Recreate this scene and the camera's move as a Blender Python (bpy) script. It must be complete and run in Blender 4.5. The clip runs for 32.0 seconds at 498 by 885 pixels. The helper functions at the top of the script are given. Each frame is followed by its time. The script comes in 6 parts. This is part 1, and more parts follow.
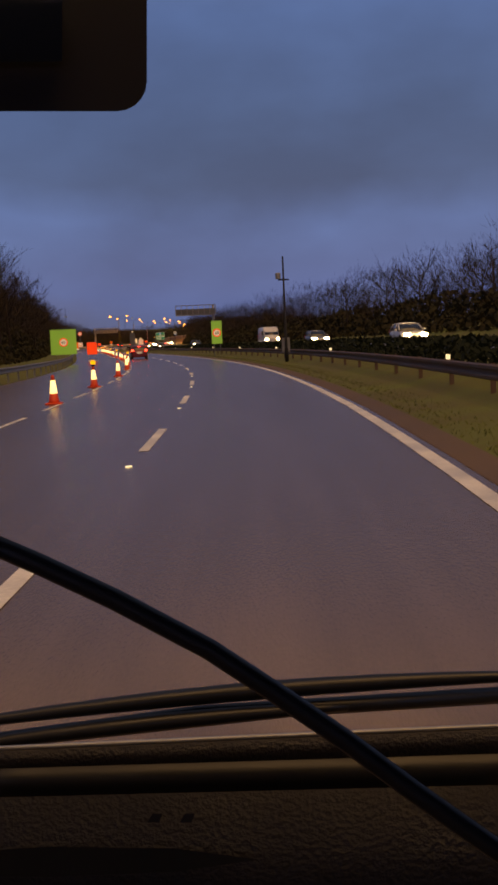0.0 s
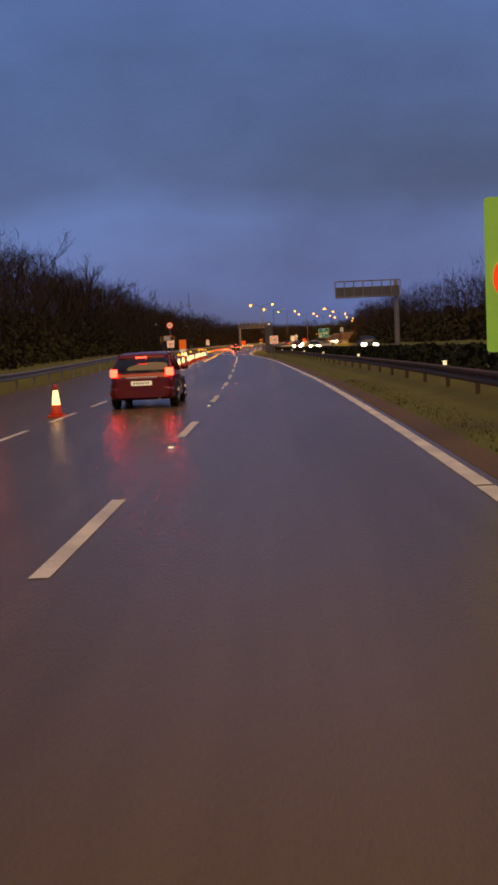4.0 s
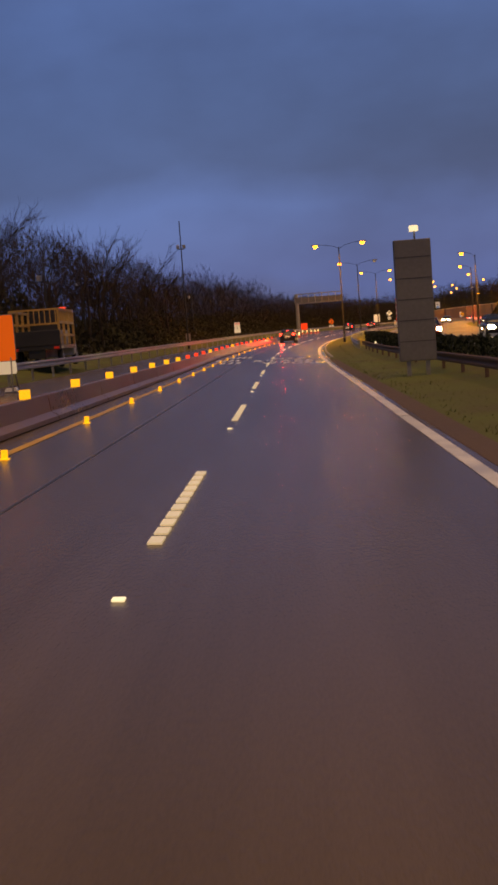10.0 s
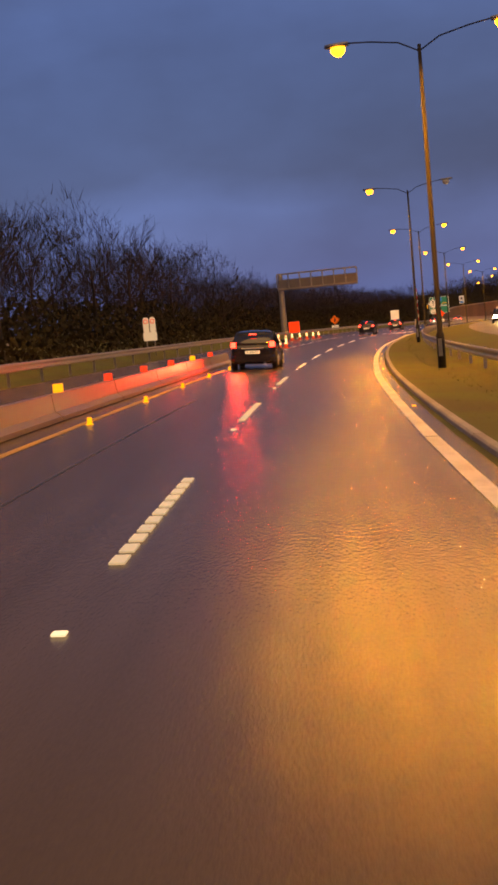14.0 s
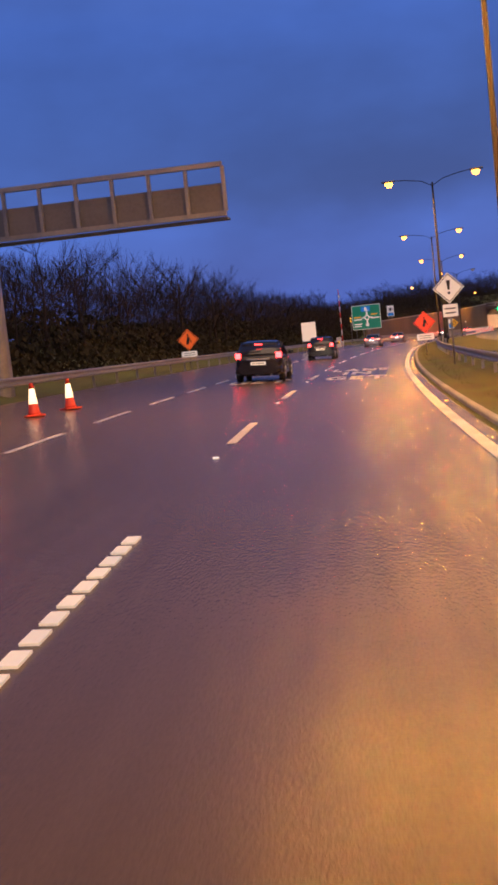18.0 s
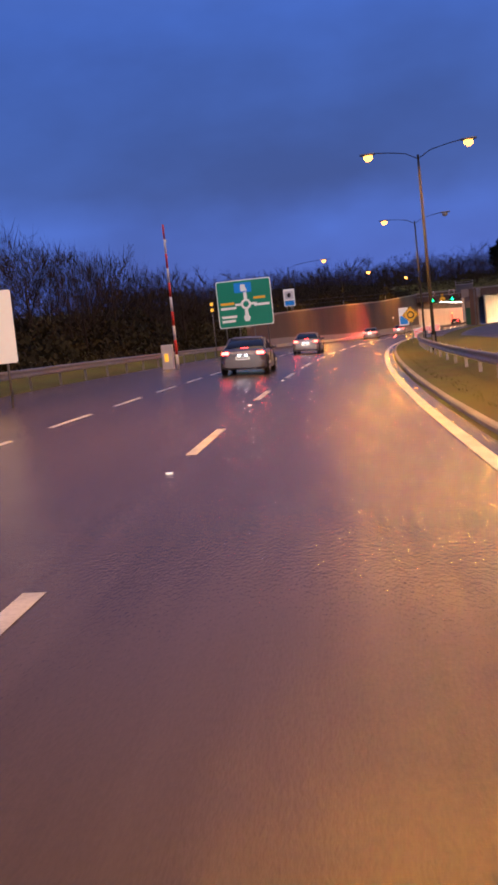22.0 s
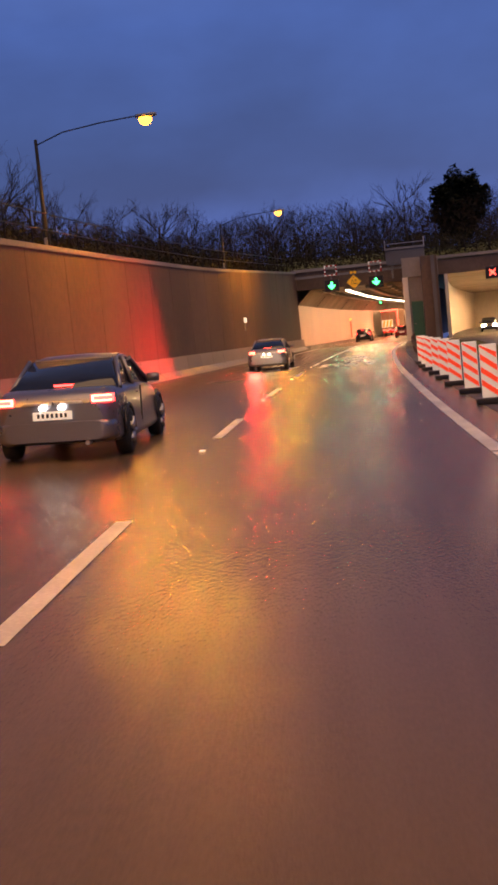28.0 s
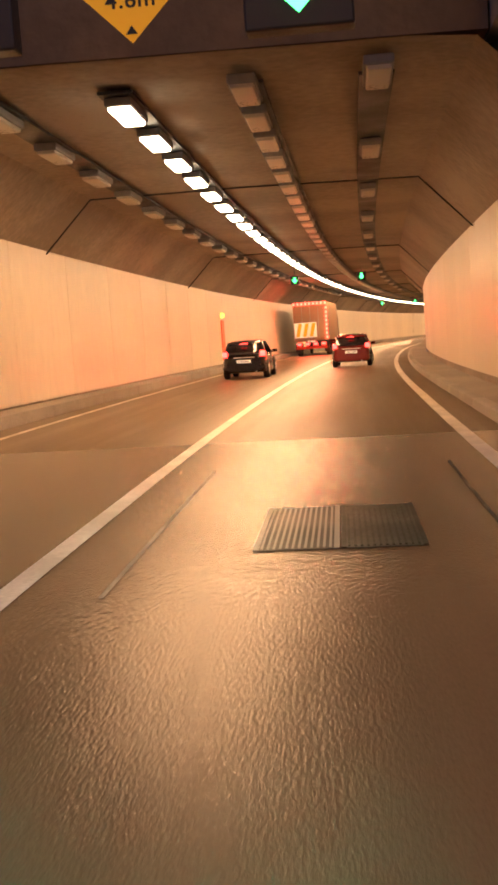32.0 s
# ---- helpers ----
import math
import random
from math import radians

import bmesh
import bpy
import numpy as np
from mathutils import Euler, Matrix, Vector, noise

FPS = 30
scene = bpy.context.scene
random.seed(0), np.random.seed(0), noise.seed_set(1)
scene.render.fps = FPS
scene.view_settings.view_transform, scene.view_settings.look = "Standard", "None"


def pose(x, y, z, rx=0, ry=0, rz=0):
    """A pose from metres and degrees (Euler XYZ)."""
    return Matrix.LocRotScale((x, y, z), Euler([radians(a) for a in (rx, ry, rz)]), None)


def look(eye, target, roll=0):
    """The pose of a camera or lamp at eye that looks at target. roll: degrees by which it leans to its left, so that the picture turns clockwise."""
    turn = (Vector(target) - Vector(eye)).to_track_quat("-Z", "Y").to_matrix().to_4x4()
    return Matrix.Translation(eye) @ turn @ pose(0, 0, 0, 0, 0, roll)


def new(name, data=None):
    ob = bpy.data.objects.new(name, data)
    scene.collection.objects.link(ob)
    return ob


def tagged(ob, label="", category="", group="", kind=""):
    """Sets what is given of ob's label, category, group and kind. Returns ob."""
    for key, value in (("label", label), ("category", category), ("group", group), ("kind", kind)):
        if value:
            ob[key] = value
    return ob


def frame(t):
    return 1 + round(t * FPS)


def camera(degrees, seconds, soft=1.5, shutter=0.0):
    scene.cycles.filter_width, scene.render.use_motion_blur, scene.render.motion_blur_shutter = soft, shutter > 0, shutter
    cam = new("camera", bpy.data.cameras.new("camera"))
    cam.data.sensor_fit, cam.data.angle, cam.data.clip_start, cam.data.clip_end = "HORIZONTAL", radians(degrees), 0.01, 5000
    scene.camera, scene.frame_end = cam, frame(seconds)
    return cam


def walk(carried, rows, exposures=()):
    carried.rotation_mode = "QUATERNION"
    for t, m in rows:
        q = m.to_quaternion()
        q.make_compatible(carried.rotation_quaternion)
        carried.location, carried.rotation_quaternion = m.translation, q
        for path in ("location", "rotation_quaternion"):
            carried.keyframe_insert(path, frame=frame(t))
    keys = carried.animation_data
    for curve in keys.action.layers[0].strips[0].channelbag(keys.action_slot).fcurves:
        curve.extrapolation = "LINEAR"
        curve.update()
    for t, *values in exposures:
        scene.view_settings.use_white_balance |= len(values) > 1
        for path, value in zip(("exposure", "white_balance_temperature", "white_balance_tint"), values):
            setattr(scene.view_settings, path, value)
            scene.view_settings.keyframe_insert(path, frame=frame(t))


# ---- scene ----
# what the film camera does with its exposure and white balance on the way
EXPO = [(0.0, 0.2, 11300, 1), (2.2, 0.2, 11300, 1), (3.0, 0.2, 10100, 1), (6.0, 0.17, 10000, 2), (9.0, 0.15, 9700, 3), (11.0, 0.15, 10500, 5), (12.0, 0.15, 10900, 6),
        (13.9, 0.15, 10900, 8), (14.6, 0.15, 7200, 12), (17.0, 0.15, 6400, 14), (19.0, 0.12, 5750, 13), (22.0, 0.12, 5750, 14), (23.5, 0.13, 6450, 14), (27.0, 0.08, 7000, 14),
        (29.0, 0.05, 7400, 13), (30.0, 0.05, 7900, 12), (32.0, 0.1, 7200, 14)]
SKY = 1.0
LAMP_W = 3700.0
BEAM_W = 1500.0
# plan of the road: turn per km, grade and cross-fall in percent, lane width, at every 20 m from s = -20
TURN = [1.60, 1.60, 1.59, 1.62, 1.48, 1.18, 0.84, 0.58, 0.38, 0.09, -0.03, 0.25, 0.38, 0.36, 0.02, -0.87, -1.01, -1.22, -1.20, -1.25, -1.34, -1.50, -1.28, -0.86, -0.76, -0.77, -0.93, -1.02, -1.00, -1.01, -1.07, -1.14, -1.21, -1.17, -1.05, -0.99, -1.09, -0.80, -1.30, -1.30, -1.30, -1.30, -1.30, -1.30, -1.30, -1.30, -1.30]
GRADE = [0.15, 0.15, 0.10, -0.00, -0.16, -0.18, 0.00, 0.10, 0.14, 0.41, 0.27, 0.04, -0.20, -0.21, -0.33, 0.12, 0.36, 0.27, 0.55, 0.55, 0.60, 0.64, 0.34, 0.26, 0.25, 0.02, 0.11, 0.20, -0.09, -0.13, -0.14, -0.07, -0.05, -0.03, 0.25, 0.30, 0.31, -0.13, 0.03, 0.13, 0.12, 0.11, 0.11, 0.10, 0.10, 0.09, 0.09]
FALL = [0.30, 0.32, 0.43, 0.44, 0.42, 0.36, 0.24, 0.08, -0.70, -2.28, -3.74, -4.26, -4.50, -4.62, -4.67, -4.81, -4.96, -5.05, -5.15, -5.24, -5.38, -5.31, -5.21, -5.22, -5.24, -5.25, -5.37, -5.49, -5.28, -5.23, -5.30, -5.37, -3.59, -1.82, -1.76, -1.73, -1.57, -1.38, -1.25, -1.12, -1.00, -0.91, -0.83, -0.77, -0.72, -0.69, -0.66]
LANE = [3.68, 3.68, 3.75, 3.69, 3.71, 3.78, 3.82, 3.80, 3.79, 3.74, 3.63, 3.42, 3.12, 3.05, 3.10, 3.12, 2.98, 2.90, 2.87, 3.01, 3.19, 3.55, 3.57, 3.59, 3.72, 3.74, 3.65, 3.67, 3.68, 3.66, 3.66, 3.69, 3.82, 3.90, 3.86, 3.71, 3.84, 3.85, 3.76, 3.72, 3.68, 3.66, 3.64, 3.63, 3.62, 3.61, 3.61]
KNOTS = np.arange(-20.0, 20.0 * len(TURN) - 20.1, 20.0)
SG = np.arange(-300.0, 1500.1, 2.0)


def road_plan():
    turn = np.interp(SG, KNOTS, TURN) * 1e-3
    grade = np.interp(SG, KNOTS, GRADE) * 1e-2
    turn[SG < -20] = 0.0
    turn[SG > 900] = 0.0
    grade[(SG < -20) | (SG > 780)] = 0.0
    mid = lambda a: np.concatenate([[0.0], np.cumsum((a[1:] + a[:-1]) * 1.0)])
    th = mid(turn)
    th -= np.interp(0.0, SG, th)
    x, y, z = mid(-np.sin(th)), mid(np.cos(th)), mid(grade)
    return [th] + [a - np.interp(0.0, SG, a) for a in (x, y, z)]


TH, RX, RY, RZ = road_plan()
FALLS = np.interp(SG, KNOTS, FALL) * 1e-2


def P(s, o, z=0.0):
    """A point s metres along the lane line, o metres to its right, z above the road."""
    th, flat = np.interp(s, SG, TH), max(-9.0, min(9.0, o))
    return Vector((np.interp(s, SG, RX) + o * math.cos(th), np.interp(s, SG, RY) + o * math.sin(th),
                   np.interp(s, SG, RZ) + flat * np.interp(s, SG, FALLS) + z))


def F(s, o, z=0.0, turn=0.0):
    """A pose on the road: y ahead along it, x to its right."""
    return Matrix.Translation(P(s, o, z)) @ Matrix.Rotation(np.interp(s, SG, TH) + radians(turn), 4, "Z")


def FR(s, o, z=0.0, turn=0.0):
    """The same, tilted with the road's cross-fall and grade."""
    up = math.atan(np.interp(s + 1, SG, RZ) - np.interp(s, SG, RZ))
    return F(s, o, z, turn) @ Matrix.Rotation(-math.atan(np.interp(s, SG, FALLS)), 4, "Y") @ Matrix.Rotation(up, 4, "X")


def lane(s):
    return float(np.interp(s, KNOTS, LANE))


# camera: seconds, s, o, turn off the road's heading, pitch, roll
cam = camera(24.86, 32.0, soft=3.1, shutter=0.0)
EYE = 1.537
RIDE = [
    (0.0, -4.03, 1.747, 1.565, -5.202, 2.683),
    (1.0, 19.81, 1.786, 1.589, -5.233, 2.572),
    (2.0, 42.87, 1.727, 1.457, -5.078, 2.685),
    (3.0, 65.68, 1.751, 2.006, -5.019, 2.585),
    (6.0, 133.01, 1.716, 2.267, -4.768, 2.475),
    (7.0, 155.16, 1.656, 2.723, -4.995, 2.882),
    (8.0, 176.74, 1.473, 3.113, -5.080, 3.880),
    (9.0, 198.05, 1.241, 3.014, -5.007, 3.833),
    (10.0, 219.53, 1.143, 2.817, -5.457, 4.222),
    (11.0, 240.20, 1.087, 2.497, -5.481, 4.416),
    (12.0, 262.00, 1.231, 2.497, -5.280, 5.240),
    (13.0, 282.37, 1.285, 2.836, -5.022, 5.257),
    (14.0, 304.30, 1.418, 3.292, -5.249, 5.088),
    (17.0, 369.20, 1.414, 3.470, -4.801, 4.816),
    (18.0, 391.30, 1.684, 4.167, -4.614, 5.929),
    (19.0, 413.03, 1.788, 4.662, -4.562, 5.953),
    (20.0, 434.75, 1.732, 4.948, -4.922, 5.698),
    (21.0, 456.11, 1.806, 4.413, -5.117, 5.573),
    (22.0, 477.13, 1.959, 4.172, -5.109, 5.959),
    (23.0, 498.28, 2.040, 4.414, -5.174, 5.850),
    (24.0, 519.96, 2.029, 4.684, -4.989, 6.026),
    (27.0, 584.31, 1.816, 4.007, -4.946, 5.591),
    (28.0, 606.30, 1.858, 3.824, -5.062, 5.743),
    (29.0, 628.11, 2.058, 3.742, -5.131, 4.658),
    (30.0, 649.65, 2.340, 3.957, -5.072, 4.154),
    (31.0, 671.45, 2.198, 3.740, -5.057, 4.207),
    (32.0, 693.53, 2.149, 4.439, -5.119, 4.105),
]


def ride(s, o, yaw, pitch, roll):
    th = math.degrees(np.interp(s, SG, TH))
    return Matrix.Translation(P(s, o, EYE)) @ pose(0, 0, 0, 0, 0, th + yaw) @ pose(0, 0, 0, 90 + pitch) @ pose(0, 0, 0, 0, 0, -roll)


walk(cam, [(t, ride(*r)) for t, *r in RIDE], exposures=EXPO)

# ---- world and light ----
world = bpy.data.worlds.new("dusk")
scene.world = world
world.use_nodes = True


def dusk_sky():
    nt = world.node_tree
    nt.nodes.clear()
    N, K = nt.nodes.new, nt.links.new
    out, bg = N("ShaderNodeOutputWorld"), N("ShaderNodeBackground")
    tc, sep, ramp = N("ShaderNodeTexCoord"), N("ShaderNodeSeparateXYZ"), N("ShaderNodeValToRGB")
    K(tc.outputs["Generated"], sep.inputs[0])
    # the bands of cloud billow up and down
    bil, lift = N("ShaderNodeTexNoise"), N("ShaderNodeMath")
    K(tc.outputs["Generated"], bil.inputs["Vector"])
    bil.inputs["Scale"].default_value, bil.inputs["Detail"].default_value = 4.5, 6
    lift.operation = "MULTIPLY_ADD"
    K(bil.outputs["Fac"], lift.inputs[0])
    lift.inputs[1].default_value = 0.11
    K(sep.outputs["Z"], lift.inputs[2])
    drop = N("ShaderNodeMath")
    drop.operation = "SUBTRACT"
    K(lift.outputs[0], drop.inputs[0])
    drop.inputs[1].default_value = 0.055
    K(drop.outputs[0], ramp.inputs[0])
    cr = ramp.color_ramp
    cr.elements[0].position, cr.elements[0].color = 0.0, (0.070, 0.108, 0.30, 1)
    cr.elements[1].position, cr.elements[1].color = 0.5, (0.078, 0.108, 0.25, 1)
    for pos, col in ((0.03, (0.062, 0.126, 0.44, 1)), (0.10, (0.060, 0.134, 0.48, 1)), (0.135, (0.040, 0.090, 0.32, 1)), (0.19, (0.040, 0.094, 0.34, 1)), (0.27, (0.048, 0.114, 0.42, 1))):
        cr.elements.new(pos).color = col
    # banks of cloud: broad dark bands with softer billows in them
    mp, n1, n2 = N("ShaderNodeMapping"), N("ShaderNodeTexNoise"), N("ShaderNodeTexNoise")
    K(tc.outputs["Generated"], mp.inputs[0])
    mp.inputs["Scale"].default_value = (1.0, 1.0, 1.9)
    for n, sc, det in ((n1, 2.6, 5.0), (n2, 7.0, 7.0)):
        K(mp.outputs[0], n.inputs["Vector"])
        n.inputs["Scale"].default_value, n.inputs["Detail"].default_value = sc, det
        n.inputs["Roughness"].default_value = 0.5
    mix = N("ShaderNodeMath")
    mix.operation = "MULTIPLY_ADD"
    K(n2.outputs["Fac"], mix.inputs[0])
    mix.inputs[1].default_value = 0.35
    K(n1.outputs["Fac"], mix.inputs[2])
    shade = N("ShaderNodeValToRGB")
    shade.color_ramp.elements[0].position, shade.color_ramp.elements[0].color = 0.52, (0.72, 0.71, 0.73, 1)
    shade.color_ramp.elements[1].position, shade.color_ramp.elements[1].color = 0.82, (1.12, 1.12, 1.11, 1)
    K(mix.outputs[0], shade.inputs[0])
    mul = N("ShaderNodeMix")
    mul.data_type, mul.blend_type = "RGBA", "MULTIPLY"
    mul.inputs["Factor"].default_value = 1.0
    K(ramp.outputs[0], mul.inputs["A"])
    K(shade.outputs[0], mul.inputs["B"])
    sky = N("ShaderNodeTexSky")
    sky.sky_type, sky.sun_disc = "NISHITA", False
    sky.sun_elevation, sky.sun_rotation = radians(1.0), radians(200)
    add = N("ShaderNodeMix")
    add.data_type, add.blend_type = "RGBA", "ADD"
    add.inputs["Factor"].default_value = 0.02
    K(mul.outputs["Result"], add.inputs["A"])
    K(sky.outputs[0], add.inputs["B"])
    K(add.outputs["Result"], bg.inputs["Color"])
    bg.inputs["Strength"].default_value = SKY
    K(bg.outputs[0], out.inputs[0])


dusk_sky()
sun = new("sun", bpy.data.lights.new("sun", "SUN"))
# warm fill from high behind the ride, added in place of its head lamps
sun.data.energy, sun.data.angle, sun.data.color = 1.45, radians(60), (1.0, 0.60, 0.30)
sun.matrix_world = look((0, 0, 0), (-0.18, 0.42, -0.89))


# ---- materials ----
def material(name, colour, rough=0.6, metal=0.0, grain=0.25, scale=6.0, bump=0.0, bump_scale=40.0, emit=None, power=0.0,
             coat=0.0, rough_var=0.15, random_tint=0.0, second=None, spec=0.5, stretch=(1, 1, 1)):
    """A surface with broad stains and fine grain; second: a colour that the stains lead to."""
    m = bpy.data.materials.new(name)
    m.use_nodes = True
    nt = m.node_tree
    N, K = nt.nodes.new, nt.links.new
    b = nt.nodes["Principled BSDF"]
    tc, mp = N("ShaderNodeTexCoord"), N("ShaderNodeMapping")
    K(tc.outputs["Object"], mp.inputs[0])
    mp.inputs["Scale"].default_value = stretch
    broad, fine = N("ShaderNodeTexNoise"), N("ShaderNodeTexNoise")
    for n, sc, det in ((broad, scale * 0.12, 4), (fine, scale * 3.0, 6)):
        K(mp.outputs[0], n.inputs["Vector"])
        n.inputs["Scale"].default_value, n.inputs["Detail"].default_value = sc, det
    ramp = N("ShaderNodeValToRGB")
    dark = second or tuple(c * (1 - grain) for c in colour)
    ramp.color_ramp.elements[0].position, ramp.color_ramp.elements[0].color = 0.35, (*dark, 1)
    ramp.color_ramp.elements[1].position, ramp.color_ramp.elements[1].color = 0.65, (*colour, 1)
    add = N("ShaderNodeMath")
    add.operation = "MULTIPLY_ADD"
    K(fine.outputs["Fac"], add.inputs[0])
    add.inputs[1].default_value = 0.5
    K(broad.outputs["Fac"], add.inputs[2])
    sub = N("ShaderNodeMath")
    sub.operation = "SUBTRACT"
    K(add.outputs[0], sub.inputs[0])
    sub.inputs[1].default_value = 0.25
    K(sub.outputs[0], ramp.inputs[0])
    col = ramp.outputs[0]
    if random_tint:
        info, hsv = N("ShaderNodeObjectInfo"), N("ShaderNodeHueSaturation")
        mr = N("ShaderNodeMapRange")
        K(info.outputs["Random"], mr.inputs[0])
        mr.inputs[3].default_value, mr.inputs[4].default_value = 1 - random_tint, 1 + random_tint
        K(mr.outputs[0], hsv.inputs["Value"])
        K(col, hsv.inputs["Color"])
        col = hsv.outputs[0]
    K(col, b.inputs["Base Color"])
    rr = N("ShaderNodeMapRange")
    K(sub.outputs[0], rr.inputs[0])
    rr.inputs[1].default_value, rr.inputs[2].default_value = 0.25, 0.75
    rr.inputs[3].default_value, rr.inputs[4].default_value = max(0.03, rough - rough_var), min(1.0, rough + rough_var)
    K(rr.outputs[0], b.inputs["Roughness"])
    b.inputs["Metallic"].default_value = metal
    b.inputs["Specular IOR Level"].default_value = spec
    b.inputs["Coat Weight"].default_value = coat
    if bump:
        bn, bt = N("ShaderNodeBump"), N("ShaderNodeTexNoise")
        K(tc.outputs["Object"], bt.inputs["Vector"])
        bt.inputs["Scale"].default_value, bt.inputs["Detail"].default_value = bump_scale, 5
        K(bt.outputs["Fac"], bn.inputs["Height"])
        bn.inputs["Strength"].default_value, bn.inputs["Distance"].default_value = bump, 0.02
        K(bn.outputs[0], b.inputs["Normal"])
    if emit:
        b.inputs["Emission Color"].default_value = (*emit, 1)
        b.inputs["Emission Strength"].default_value = power
    return m


def road_surface(name, wet=True):
    """Wet asphalt: fine stones, long streaks along the lanes, smoother and darker wheel tracks. u is metres across, v metres along."""
    m = bpy.data.materials.new(name)
    m.use_nodes = True
    nt = m.node_tree
    N, K = nt.nodes.new, nt.links.new
    b = nt.nodes["Principled BSDF"]
    uv = N("ShaderNodeUVMap")

    def tex(sx, sy, scale, detail, rough=0.55):
        mp, n = N("ShaderNodeMapping"), N("ShaderNodeTexNoise")
        K(uv.outputs[0], mp.inputs[0])
        mp.inputs["Scale"].default_value = (sx, sy, 1)
        K(mp.outputs[0], n.inputs["Vector"])
        n.inputs["Scale"].default_value, n.inputs["Detail"].default_value, n.inputs["Roughness"].default_value = scale, detail, rough
        return n.outputs["Fac"]

    def math_node(op, a, c):
        n = N("ShaderNodeMath")
        n.operation = op
        for k, q in enumerate((a, c)):
            if isinstance(q, float):
                n.inputs[k].default_value = q
            else:
                K(q, n.inputs[k])
        return n.outputs[0]

    stones, streak, broad = tex(1, 0.22, 60, 3), tex(3.2, 0.10, 1.0, 5), tex(0.5, 0.06, 1.0, 4)
    sep = N("ShaderNodeSeparateXYZ")
    K(uv.outputs[0], sep.inputs[0])
    track = math_node("COSINE", math_node("MULTIPLY", sep.outputs[0], 3.6), 0.0)
    mixed = math_node("ADD", math_node("MULTIPLY", stones, 0.20), math_node("ADD", math_node("MULTIPLY", streak, 0.30), math_node("MULTIPLY", broad, 0.46)))
    mixed = math_node("ADD", mixed, math_node("MULTIPLY", track, 0.02))
    ramp = N("ShaderNodeValToRGB")
    ramp.color_ramp.elements[0].position, ramp.color_ramp.elements[0].color = 0.35, (0.108, 0.077, 0.050, 1)
    ramp.color_ramp.elements[1].position, ramp.color_ramp.elements[1].color = 0.75, (0.185, 0.132, 0.085, 1)
    K(mixed, ramp.inputs[0])
    K(ramp.outputs[0], b.inputs["Base Color"])
    rr = N("ShaderNodeMapRange")
    K(mixed, rr.inputs[0])
    rr.inputs[1].default_value, rr.inputs[2].default_value = 0.35, 0.75
    rr.inputs[3].default_value, rr.inputs[4].default_value = (0.27, 0.20) if wet else (0.44, 0.32)
    K(rr.outputs[0], b.inputs["Roughness"])
    b.inputs["Specular IOR Level"].default_value = 0.13 if wet else 0.2
    bn = N("ShaderNodeBump")
    K(math_node("ADD", stones, math_node("MULTIPLY", tex(1, 0.25, 28, 4), 0.5)), bn.inputs["Height"])
    bn.inputs["Strength"].default_value, bn.inputs["Distance"].default_value = 0.5, 0.009
    K(bn.outputs[0], b.inputs["Normal"])
    return m


